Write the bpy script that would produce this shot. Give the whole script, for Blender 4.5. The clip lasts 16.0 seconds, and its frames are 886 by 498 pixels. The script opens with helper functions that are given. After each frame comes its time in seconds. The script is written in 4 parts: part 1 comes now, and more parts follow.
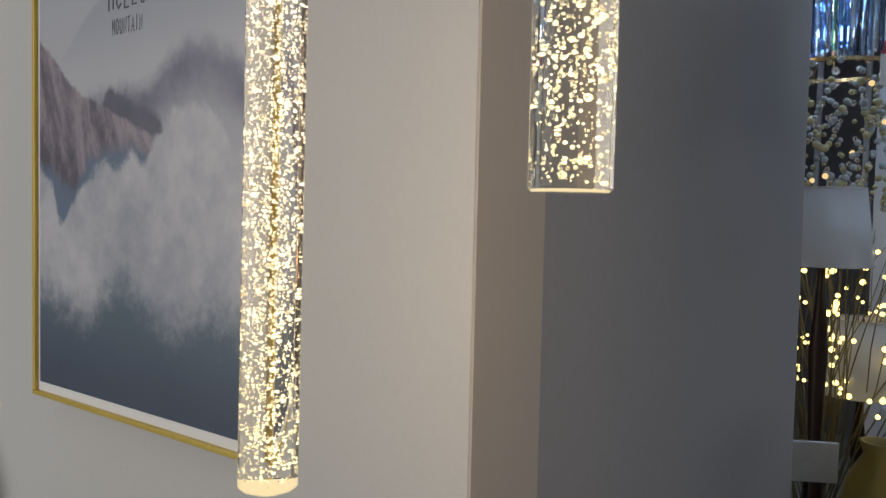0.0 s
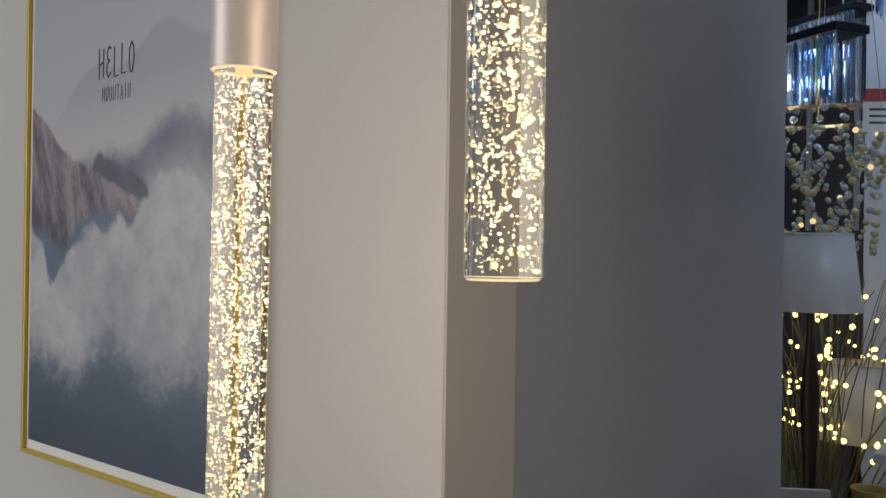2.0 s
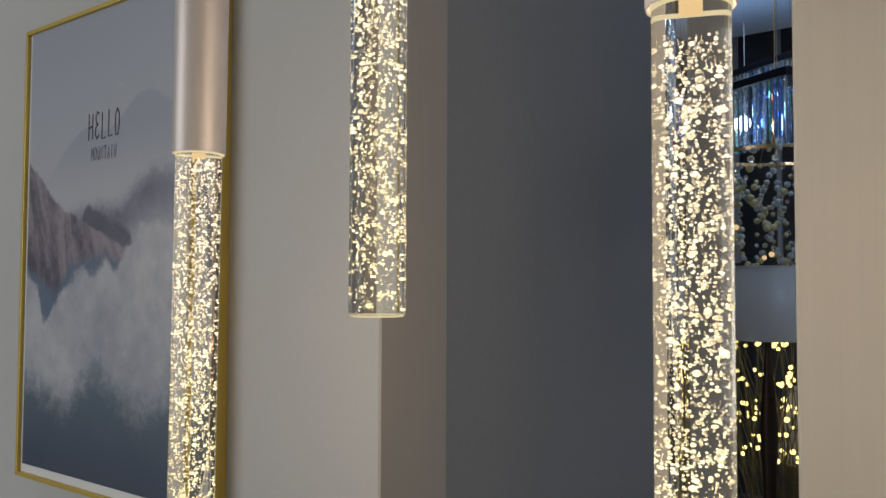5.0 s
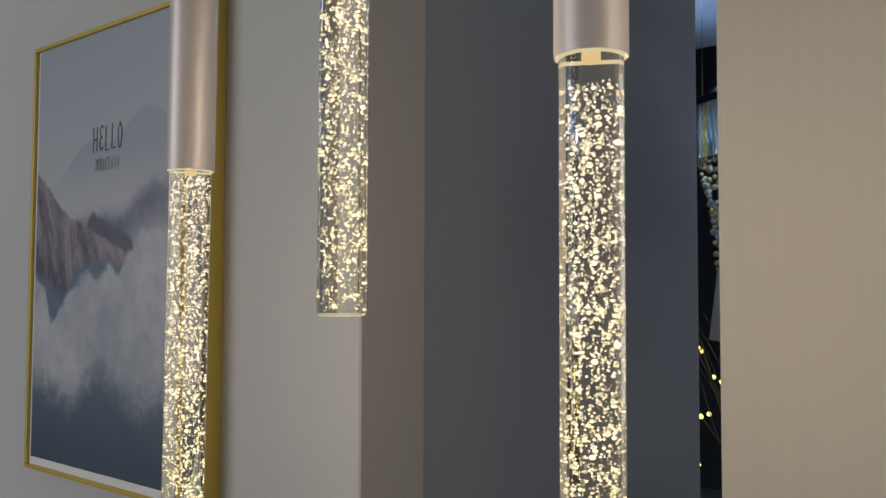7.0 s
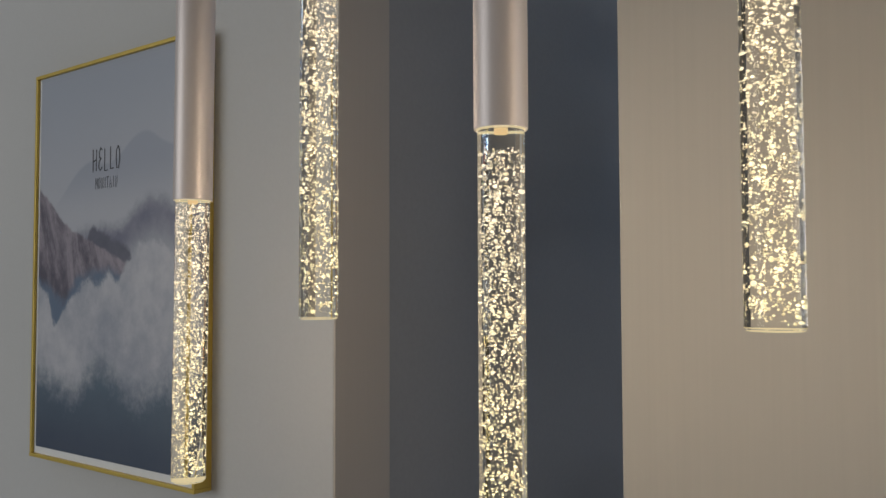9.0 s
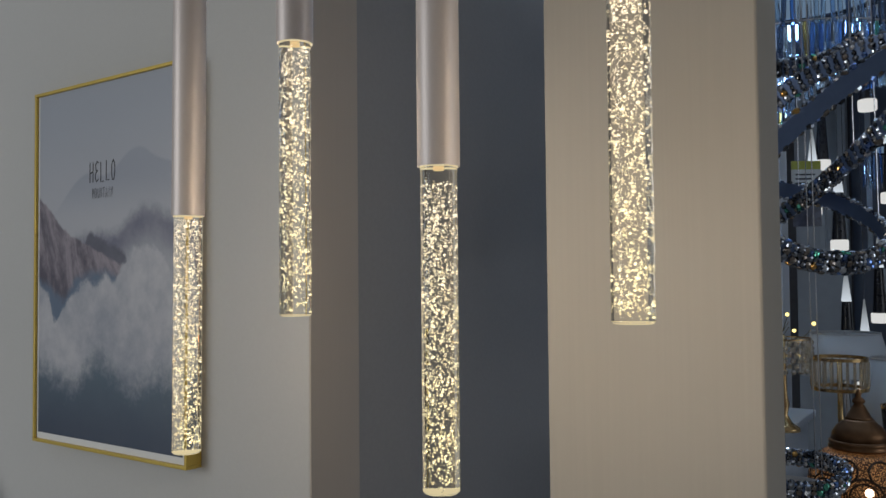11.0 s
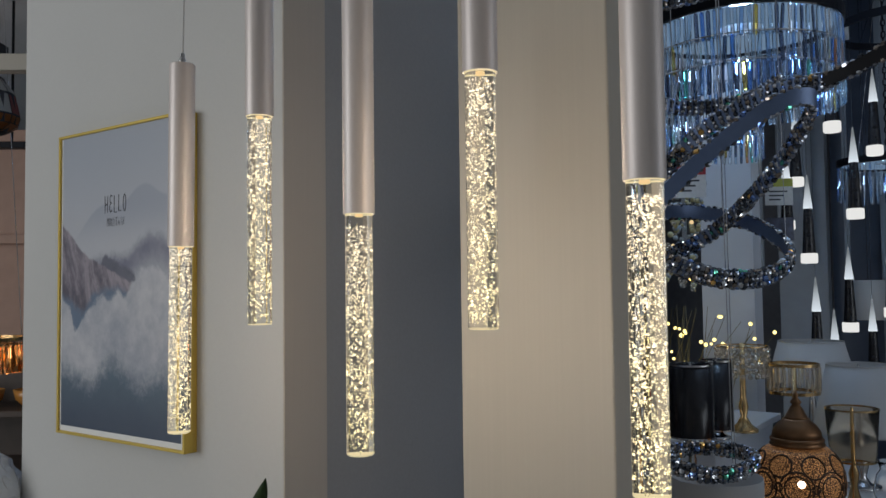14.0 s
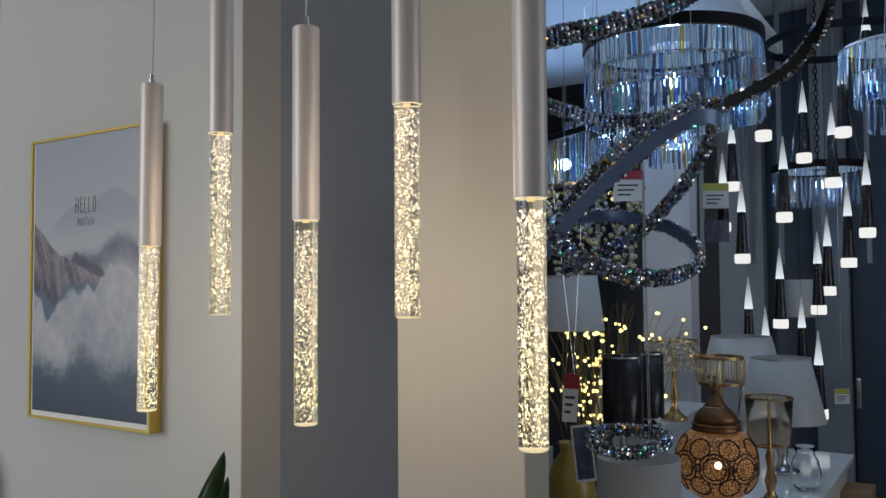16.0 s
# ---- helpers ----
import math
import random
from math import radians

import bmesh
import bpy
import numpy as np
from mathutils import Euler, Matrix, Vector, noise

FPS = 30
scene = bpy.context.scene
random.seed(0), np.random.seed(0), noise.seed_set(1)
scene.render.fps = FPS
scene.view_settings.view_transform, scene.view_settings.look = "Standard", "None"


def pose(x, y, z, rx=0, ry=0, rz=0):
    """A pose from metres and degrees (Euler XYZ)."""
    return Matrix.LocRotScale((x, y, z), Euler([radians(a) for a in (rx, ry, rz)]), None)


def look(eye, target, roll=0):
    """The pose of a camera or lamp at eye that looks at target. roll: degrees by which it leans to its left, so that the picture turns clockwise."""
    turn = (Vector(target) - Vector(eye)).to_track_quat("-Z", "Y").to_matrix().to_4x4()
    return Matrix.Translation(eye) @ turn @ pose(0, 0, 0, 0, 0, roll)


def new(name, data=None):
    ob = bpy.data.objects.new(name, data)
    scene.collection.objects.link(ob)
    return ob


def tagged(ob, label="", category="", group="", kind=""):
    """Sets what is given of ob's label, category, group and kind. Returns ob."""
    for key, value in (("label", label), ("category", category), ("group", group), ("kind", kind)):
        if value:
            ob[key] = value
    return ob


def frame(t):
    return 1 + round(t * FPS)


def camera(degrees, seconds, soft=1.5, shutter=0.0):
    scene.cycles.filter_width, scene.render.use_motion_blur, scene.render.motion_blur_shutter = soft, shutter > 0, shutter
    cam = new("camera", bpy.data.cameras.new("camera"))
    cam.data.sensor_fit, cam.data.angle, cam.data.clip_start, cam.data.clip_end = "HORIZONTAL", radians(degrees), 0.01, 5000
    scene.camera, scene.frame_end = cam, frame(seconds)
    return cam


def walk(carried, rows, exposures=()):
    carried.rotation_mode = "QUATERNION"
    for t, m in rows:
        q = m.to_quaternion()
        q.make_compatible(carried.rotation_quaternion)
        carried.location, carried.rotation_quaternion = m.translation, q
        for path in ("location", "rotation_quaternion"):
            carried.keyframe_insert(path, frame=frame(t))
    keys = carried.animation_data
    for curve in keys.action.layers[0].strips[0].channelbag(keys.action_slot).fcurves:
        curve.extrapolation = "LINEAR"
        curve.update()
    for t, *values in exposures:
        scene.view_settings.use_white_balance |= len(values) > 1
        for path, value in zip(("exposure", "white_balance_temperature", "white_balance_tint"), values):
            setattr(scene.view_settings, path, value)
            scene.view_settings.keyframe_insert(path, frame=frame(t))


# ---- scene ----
import collections
import itertools

cam = camera(56.7, 16.0, soft=1.5)
PATH = [
    (0, (0.081, 0.081, 1.572), (-1.15, 1.655, 1.474), 1.3),
    (0.5, (0.092, 0.073, 1.574), (-1.133, 1.652, 1.506), 1.0),
    (1, (0.093, 0.064, 1.579), (-1.12, 1.654, 1.536), 0.8),
    (1.5, (0.102, 0.078, 1.588), (-1.124, 1.658, 1.564), 0.8),
    (2, (0.117, 0.077, 1.593), (-1.116, 1.651, 1.598), 0.8),
    (2.5, (0.129, 0.06, 1.594), (-1.097, 1.64, 1.629), 0.8),
    (3, (0.144, 0.033, 1.595), (-1.062, 1.628, 1.649), 0.6),
    (3.5, (0.159, 0.028, 1.6), (-1.043, 1.625, 1.664), 0.7),
    (4, (0.189, 0.025, 1.601), (-1.021, 1.615, 1.672), 0.5),
    (4.5, (0.224, 0.016, 1.6), (-0.992, 1.602, 1.681), 0.3),
    (7, (0.329, -0.033, 1.601), (-0.901, 1.541, 1.693), 0.2),
    (7.5, (0.342, -0.05, 1.6), (-0.871, 1.538, 1.698), 0.1),
    (8, (0.366, -0.083, 1.601), (-0.827, 1.519, 1.702), 0.0),
    (8.5, (0.409, -0.114, 1.61), (-0.78, 1.491, 1.702), -0.1),
    (9, (0.447, -0.153, 1.611), (-0.735, 1.457, 1.698), -0.2),
    (11.5, (0.609, -0.304, 1.627), (-0.526, 1.341, 1.694), -0.6),
    (12, (0.653, -0.332, 1.632), (-0.488, 1.308, 1.704), -0.8),
    (12.5, (0.69, -0.349, 1.634), (-0.462, 1.285, 1.712), -0.8),
    (13, (0.73, -0.371, 1.634), (-0.43, 1.256, 1.719), -0.8),
    (13.5, (0.774, -0.4, 1.635), (-0.392, 1.223, 1.726), -0.7),
    (14, (0.832, -0.433, 1.631), (-0.336, 1.188, 1.725), -0.7),
    (14.5, (0.88, -0.483, 1.632), (-0.283, 1.142, 1.725), -0.6),
    (15, (0.922, -0.523, 1.63), (-0.224, 1.113, 1.722), -0.6),
    (15.5, (0.956, -0.552, 1.629), (-0.165, 1.102, 1.717), -0.5),
    (16, (0.981, -0.567, 1.628), (-0.111, 1.106, 1.715), -0.4),
]
walk(cam, [(t, look(eye, target, roll)) for t, eye, target, roll in PATH],
     [(0, 0.24, 6850, 12), (3.5, 0.2, 6750, 11), (4.5, -0.04, 6650, 10), (7, -0.26, 6500, 10), (8, -0.36, 6500, 10), (9, -0.27, 6500, 10), (12, -0.22, 6400, 9), (16, 0.13, 6480, 9)])

# ---- world and large lights ----
world = bpy.data.worlds.new("showroom_world")
world.use_nodes = True
scene.world = world
world.node_tree.nodes["Background"].inputs[0].default_value = (0.55, 0.68, 1.0, 1)
world.node_tree.nodes["Background"].inputs[1].default_value = 0.12


def area_lamp(name, eye, target, sx, sy, watts, colour):
    data = bpy.data.lights.new(name, "AREA")
    data.shape, data.size, data.size_y, data.energy, data.color = "RECTANGLE", sx, sy, watts, colour
    ob = new(name, data)
    ob.matrix_world = look(eye, target)
    return ob


# daylight through the shop front behind the walk, and an assumed cool ceiling panel over the back hall
area_lamp("shop_front_daylight", (-2.6, -2.9, 1.9), (-0.2, 0.6, 1.5), 2.4, 2.2, 60, (0.96, 0.98, 0.99))
area_lamp("hall_ceiling_panel", (0.4, 3.0, 3.5), (0.4, 3.0, 0), 1.8, 1.8, 6.5, (0.50, 0.70, 1.0))
# blue upward lamp added to make the dropped ceiling glow; no fitting is built
area_lamp("hall_uplight_fill", (-0.9, 3.6, 2.76), (-0.9, 3.6, 3.0), 1.4, 1.4, 4, (0.32, 0.55, 1.0))
# fill lamp added under the slab to lift the gap beside the slate wall
area_lamp("dropped_ceiling_fill", (-0.9, 3.5, 3.0), (-0.9, 3.5, 0), 1.2, 1.2, 5, (0.62, 0.78, 1.0))
# unseen side lamp added to brighten the slate wall
area_lamp("hall_side_fill", (4.3, 2.2, 1.9), (-0.35, 1.3, 1.6), 2.6, 1.8, 24, (0.86, 0.92, 1.0))


# ---- materials ----
def nodes_of(name):
    m = bpy.data.materials.new(name)
    m.use_nodes = True
    t = m.node_tree
    return m, t, t.nodes["Principled BSDF"]


def put(bsdf, **kw):
    for k, v in kw.items():
        bsdf.inputs[k.replace("_", " ")].default_value = v


def plain(name, colour, rough=0.5, metal=0.0, scale=60.0, vary=0.12, bump=0.05, coarse=3.0, **kw):
    """A paint, plastic or metal with a fine grain and large soft stains."""
    m, t, b = nodes_of(name)
    co = t.nodes.new("ShaderNodeTexCoord")
    n1, n2 = t.nodes.new("ShaderNodeTexNoise"), t.nodes.new("ShaderNodeTexNoise")
    n1.inputs["Scale"].default_value, n2.inputs["Scale"].default_value = scale, coarse
    n1.inputs["Detail"].default_value = 6
    t.links.new(co.outputs["Object"], n1.inputs["Vector"])
    t.links.new(co.outputs["Object"], n2.inputs["Vector"])
    add = t.nodes.new("ShaderNodeMath")
    t.links.new(n1.outputs["Fac"], add.inputs[0])
    t.links.new(n2.outputs["Fac"], add.inputs[1])
    ramp = t.nodes.new("ShaderNodeMapRange")
    ramp.inputs["From Min"].default_value, ramp.inputs["From Max"].default_value = 0.6, 1.4
    ramp.inputs["To Min"].default_value, ramp.inputs["To Max"].default_value = 1 - vary, 1 + vary
    t.links.new(add.outputs[0], ramp.inputs[0])
    mul = t.nodes.new("ShaderNodeVectorMath")
    mul.operation = "SCALE"
    mul.inputs[0].default_value = colour
    t.links.new(ramp.outputs[0], mul.inputs["Scale"])
    t.links.new(mul.outputs[0], b.inputs["Base Color"])
    if bump:
        bp = t.nodes.new("ShaderNodeBump")
        bp.inputs["Strength"].default_value, bp.inputs["Distance"].default_value = bump, 0.002
        t.links.new(n1.outputs["Fac"], bp.inputs["Height"])
        t.links.new(bp.outputs[0], b.inputs["Normal"])
    put(b, Roughness=rough, Metallic=metal, **kw)
    return m


def glow(name, colour, strength, sampled=True):
    m = bpy.data.materials.new(name)
    m.use_nodes = True
    t = m.node_tree
    t.nodes.clear()
    e, o = t.nodes.new("ShaderNodeEmission"), t.nodes.new("ShaderNodeOutputMaterial")
    e.inputs[0].default_value, e.inputs[1].default_value = (*colour, 1), strength
    t.links.new(e.outputs[0], o.inputs[0])
    if not sampled:
        m.cycles.emission_sampling = "NONE"
    return m


def glassy(name, colour=(1, 1, 1), rough=0.0, ior=1.45):
    m, t, b = nodes_of(name)
    put(b, Base_Color=(*colour, 1), Roughness=rough, IOR=ior, Transmission_Weight=1.0)
    return m


def streaked(name, colour, rough, metal, across=240.0, vary=0.1, bump=0.03):
    """Wallpaper, curtain or brushed metal: fine upright streaks."""
    m, t, b = nodes_of(name)
    co, mp = t.nodes.new("ShaderNodeTexCoord"), t.nodes.new("ShaderNodeMapping")
    mp.inputs["Scale"].default_value = (across, across, 3.0)
    n1, n2 = t.nodes.new("ShaderNodeTexNoise"), t.nodes.new("ShaderNodeTexNoise")
    n1.inputs["Scale"].default_value, n2.inputs["Scale"].default_value = 1.0, 4.0
    n1.inputs["Detail"].default_value = 4
    t.links.new(co.outputs["Object"], mp.inputs[0])
    t.links.new(mp.outputs[0], n1.inputs["Vector"])
    t.links.new(co.outputs["Object"], n2.inputs["Vector"])
    add = t.nodes.new("ShaderNodeMath")
    t.links.new(n1.outputs["Fac"], add.inputs[0])
    t.links.new(n2.outputs["Fac"], add.inputs[1])
    ramp = t.nodes.new("ShaderNodeMapRange")
    ramp.inputs["From Min"].default_value, ramp.inputs["From Max"].default_value = 0.6, 1.4
    ramp.inputs["To Min"].default_value, ramp.inputs["To Max"].default_value = 1 - vary, 1 + vary
    t.links.new(add.outputs[0], ramp.inputs[0])
    mul = t.nodes.new("ShaderNodeVectorMath")
    mul.operation = "SCALE"
    mul.inputs[0].default_value = colour
    t.links.new(ramp.outputs[0], mul.inputs["Scale"])
    t.links.new(mul.outputs[0], b.inputs["Base Color"])
    bp = t.nodes.new("ShaderNodeBump")
    bp.inputs["Strength"].default_value, bp.inputs["Distance"].default_value = bump, 0.001
    t.links.new(n1.outputs["Fac"], bp.inputs["Height"])
    t.links.new(bp.outputs[0], b.inputs["Normal"])
    put(b, Roughness=rough, Metallic=metal)
    return m


WALL = plain("pale_wall_paint", (0.55, 0.545, 0.53), 0.75, vary=0.03, bump=0.08, scale=220, coarse=2.5)
CREAM = streaked("cream_striped_wallpaper", (0.475, 0.436, 0.374), 0.7, 0, vary=0.035)
SIDE = streaked("beige_side_panel", (0.46, 0.41, 0.36), 0.7, 0, vary=0.03)
SLATE = plain("slate_grey_wall_paint", (0.312, 0.310, 0.316), 0.8, vary=0.05, scale=120, coarse=2.0)
CEIL = plain("white_ceiling_paint", (0.75, 0.77, 0.8), 0.8, vary=0.03)
FLOOR = plain("grey_stone_floor", (0.3, 0.3, 0.3), 0.35, vary=0.15, scale=12)
DARKWALL = plain("dark_panel_paint", (0.1, 0.105, 0.12), 0.6, vary=0.2, scale=20)
GOLD = streaked("brushed_brass", (0.60, 0.44, 0.10), 0.42, 0.5, across=300)
TUBE = plain("champagne_satin_metal", (0.72, 0.645, 0.61), 0.45, metal=0.3, vary=0.02, scale=400, bump=0.02)
CHROME = plain("polished_steel", (0.7, 0.7, 0.72), 0.15, metal=1.0, vary=0.03, bump=0)
PAPER = plain("white_print_mount", (0.8, 0.8, 0.79), 0.6, vary=0.02)
INK = plain("black_print_ink", (0.05, 0.05, 0.055), 0.7, vary=0.1)
ROD = glassy("bubble_crystal", (1.0, 0.985, 0.95), 0.0, 1.26)
# faint emission put into the glass for light scattered inside it
put(ROD.node_tree.nodes["Principled BSDF"], Emission_Color=(1.0, 0.8, 0.45, 1), Emission_Strength=0.02)
ROD.cycles.emission_sampling = "NONE"
LED = glow("warm_led_chip", (1.0, 0.70, 0.34), 0.9, sampled=False)
# rim emits by itself in place of LED light guided through the crystal
HALO = glow("glowing_crystal_rim", (1.0, 0.84, 0.5), 0.8, sampled=False)


def bubble_material():
    """Pearly air bubbles whose own glow stands in for scattered lamp light: whiter near the LED, yellower far from it.
    """
    m, t, b = nodes_of("glowing_air_bubbles")
    g, r, c = t.nodes.new("ShaderNodeNewGeometry"), t.nodes.new("ShaderNodeMapRange"), t.nodes.new("ShaderNodeValToRGB")
    co, sp, far = t.nodes.new("ShaderNodeTexCoord"), t.nodes.new("ShaderNodeSeparateXYZ"), t.nodes.new("ShaderNodeMapRange")
    t.links.new(g.outputs["Random Per Island"], r.inputs[0])
    r.inputs["To Min"].default_value, r.inputs["To Max"].default_value = 0.0, 1.05
    t.links.new(co.outputs["Object"], sp.inputs[0])
    far.inputs["From Min"].default_value, far.inputs["From Max"].default_value = -0.30, 0.0
    t.links.new(sp.outputs[2], far.inputs[0])
    t.links.new(far.outputs[0], c.inputs[0])
    c.color_ramp.elements[0].color, c.color_ramp.elements[1].color = (1.0, 0.93, 0.52, 1), (1.0, 0.89, 0.76, 1)
    t.links.new(c.outputs[0], b.inputs["Emission Color"])
    t.links.new(r.outputs[0], b.inputs["Emission Strength"])
    put(b, Base_Color=(0.66, 0.60, 0.46, 1), Roughness=0.2, Metallic=0.8)
    m.cycles.emission_sampling = "NONE"
    return m


BUBBLE = bubble_material()


# ---- mesh helpers ----
def part(name, bm, material, parent=None, label="", smooth=False):
    me = bpy.data.meshes.new(name)
    bm.to_mesh(me)
    bm.free()
    for m in material if isinstance(material, (list, tuple)) else [material]:
        me.materials.append(m)
    if smooth:
        for p in me.polygons:
            p.use_smooth = True
    ob = new(name, me)
    ob.parent = parent
    if label:
        tagged(ob, label)
    return ob


def thing(name, at, label, category, group="", turn=0, kind=""):
    ob = new(name)
    ob.empty_display_size = 0.05
    ob.matrix_world = pose(*at, 0, 0, turn)
    return tagged(ob, label, category, group, kind)


def box(x0, x1, y0, y1, z0, z1, bevel=0.0, bm=None, turn=None):
    bm = bm or bmesh.new()
    vs = bmesh.ops.create_cube(bm, size=1)["verts"]
    for v in vs:
        v.co = Vector(((x0 + x1) / 2 + v.co.x * (x1 - x0), (y0 + y1) / 2 + v.co.y * (y1 - y0), (z0 + z1) / 2 + v.co.z * (z1 - z0)))
        if turn is not None:
            v.co = turn @ v.co
    if bevel:
        es = {e for v in vs for e in v.link_edges}
        bmesh.ops.bevel(bm, geom=list(es), offset=bevel, segments=2, affect="EDGES", profile=0.5)
    return bm


def lathe(profile, n=32, bm=None, at=(0, 0, 0), caps=True):
    """A turned body from (radius, height) pairs."""
    bm = bm or bmesh.new()
    rings = []
    for r, z in profile:
        rings.append([bm.verts.new((at[0] + r * math.cos(2 * math.pi * i / n), at[1] + r * math.sin(2 * math.pi * i / n), at[2] + z)) for i in range(n)])
    for a, b in zip(rings, rings[1:]):
        for i in range(n):
            bm.faces.new((a[i], a[(i + 1) % n], b[(i + 1) % n], b[i]))
    if caps:
        bm.faces.new(rings[0][::-1])
        bm.faces.new(rings[-1])
    bmesh.ops.recalc_face_normals(bm, faces=bm.faces)
    return bm


def sweep(points, radius, n=8, bm=None, taper=None):
    """A round rod along points."""
    bm = bm or bmesh.new()
    pts = [Vector(p) for p in points]
    rings = []
    side = None
    for i, p in enumerate(pts):
        d = (pts[min(i + 1, len(pts) - 1)] - pts[max(i - 1, 0)]).normalized()
        if side is None:
            side = d.orthogonal().normalized()
        side = (side - d * side.dot(d)).normalized()
        up = d.cross(side)
        r = radius if taper is None else radius * taper(i / (len(pts) - 1))
        rings.append([bm.verts.new(p + r * (math.cos(2 * math.pi * k / n) * side + math.sin(2 * math.pi * k / n) * up)) for k in range(n)])
    for a, b in zip(rings, rings[1:]):
        for k in range(n):
            bm.faces.new((a[k], a[(k + 1) % n], b[(k + 1) % n], b[k]))
    bm.faces.new(rings[0][::-1])
    bm.faces.new(rings[-1])
    bmesh.ops.recalc_face_normals(bm, faces=bm.faces)
    return bm


def setting(name, bm, material, label):
    return tagged(part(name, bm, material), label, "structure", kind="structure")


# ---- the large structure ----
TOP = 3.6
setting("floor", box(-6, 4.5, -4.5, 7, -0.2, 0), FLOOR, "grey polished stone floor of the showroom")
setting("ceiling", box(-6, 4.5, -4.5, 7, TOP, TOP + 0.2), CEIL, "white painted ceiling above the showroom")
setting("wall_picture", box(-1.327, -0.349, 0.675, 0.792, 0, TOP, 0.001), WALL, "pale grey painted partition that carries the framed print")
setting("partition_return", box(-0.349, -0.346, 0.6755, 0.7915, 0.001, TOP - 0.001), SIDE, "beige end panel of the partition")
setting("wall_slate", box(-0.47, -0.352, 0.794, 1.767, 0, TOP, 0.003), SLATE, "slate grey painted side wall behind the partition")
setting("column", box(0.09, 0.349, 0.643, 0.733, 0, TOP, 0.003), CREAM, "cream papered column beside the lamps")
setting("wall_back", box(-6, 4.5, 6.5, 6.7, 0, TOP), DARKWALL, "dark panelled back wall of the hall")
setting("wall_west", box(-6.2, -6, -4.5, 7, 0, TOP), DARKWALL, "dark side wall of the shop")
setting("wall_east", box(4.5, 4.7, -4.5, 7, 0, TOP), WALL, "pale side wall of the shop")
setting("wall_front", box(-6, 4.5, -4.7, -4.5, 0, TOP), WALL, "pale front wall of the shop")
setting("dropped_ceiling", box(-2.4, 0.02, 2.75, 4.7, 3.02, 3.1, 0.004), CEIL, "white dropped ceiling lit blue by an added lamp")
setting("bulkhead", box(-5.9, -1.6, 0.9, 2.4, 2.72, TOP - 0.01, 0.004), CEIL, "grey painted bulkhead over the side shop")

# ---- pendant lamps with bubble crystal ----
def crystal_rod(parent, seed, long, dense, clear):
    """A solid crystal cylinder with a chamfered foot and clusters of air bubbles inside, one body."""
    rng = random.Random(seed)
    bm = lathe([(0.0164, -long), (0.0180, -long + 0.0018), (0.0180, 0.0)], 56)
    for f in bm.faces:
        f.material_index, f.smooth = 0, len(f.verts) == 4
    for e in bm.edges:
        e.smooth = abs(e.verts[0].co.z - e.verts[1].co.z) > 0.001
    k = len(bm.faces)
    lathe([(0.0008, -long + 0.0007), (0.0163, -long + 0.0007), (0.0168, -long + 0.0014), (0.0160, -long + 0.0016)], 40, bm, caps=False)
    bm.faces.ensure_lookup_table()
    for f in bm.faces[k:]:
        f.material_index = 2
    shapes = []
    for sub in (1, 2):
        base = bmesh.new()
        bmesh.ops.create_icosphere(base, subdivisions=sub, radius=1)
        shapes.append(([v.co.copy() for v in base.verts], [[v.index for v in f.verts] for f in base.faces]))
        base.free()

    def bubble(c, s):
        unit, tris = shapes[s > 0.00045]
        vs = [bm.verts.new(c + u * s) for u in unit]
        for t in tris:
            f = bm.faces.new([vs[j] for j in t])
            f.material_index, f.smooth = 1, True

    cells = collections.defaultdict(list)

    def free(c, s):
        """No bubble runs into another."""
        k = [int(v // 0.004) for v in c]
        near = itertools.product(*[(v - 1, v, v + 1) for v in k])
        if any((c - q).length < 0.92 * (s + r) for n in near for q, r in cells[n]):
            return False
        cells[tuple(k)].append((c, s))
        return True

    for amount, least, most in ((44, 0.0012, 0.0018), (380, 0.0007, 0.0012), (1300, 0.00042, 0.0007), (1100, 0.00026, 0.00042)):
        for i in range(int(amount * (dense if most < 0.001 else 1.6 - 0.6 * dense))):
            s = rng.uniform(least, most)
            z = -long + 0.004 + (long - 0.004 - clear) * rng.random() ** 0.92
            r, a = (0.0170 - s) * rng.random() ** 0.5, rng.random() * 2 * math.pi
            c = Vector((r * math.cos(a), r * math.sin(a), z))
            if not free(c, s):
                continue
            bubble(c, s)
            # short beaded trails that rose side by side
            for j in range(rng.choice((0, 0, 0, 1, 2))):
                c = c + Vector((rng.gauss(0, 0.3) * s, rng.gauss(0, 0.3) * s, 2.2 * s))
                s = s * rng.uniform(0.55, 0.95)
                if math.hypot(c.x, c.y) < 0.0172 - s and c.z < -0.8 * clear and free(c, s):
                    bubble(c, s)
    ob = part("crystal_rod", bm, [ROD, BUBBLE, HALO], parent, "solid clear crystal full of glowing air bubbles")
    ob.visible_shadow = False
    return ob


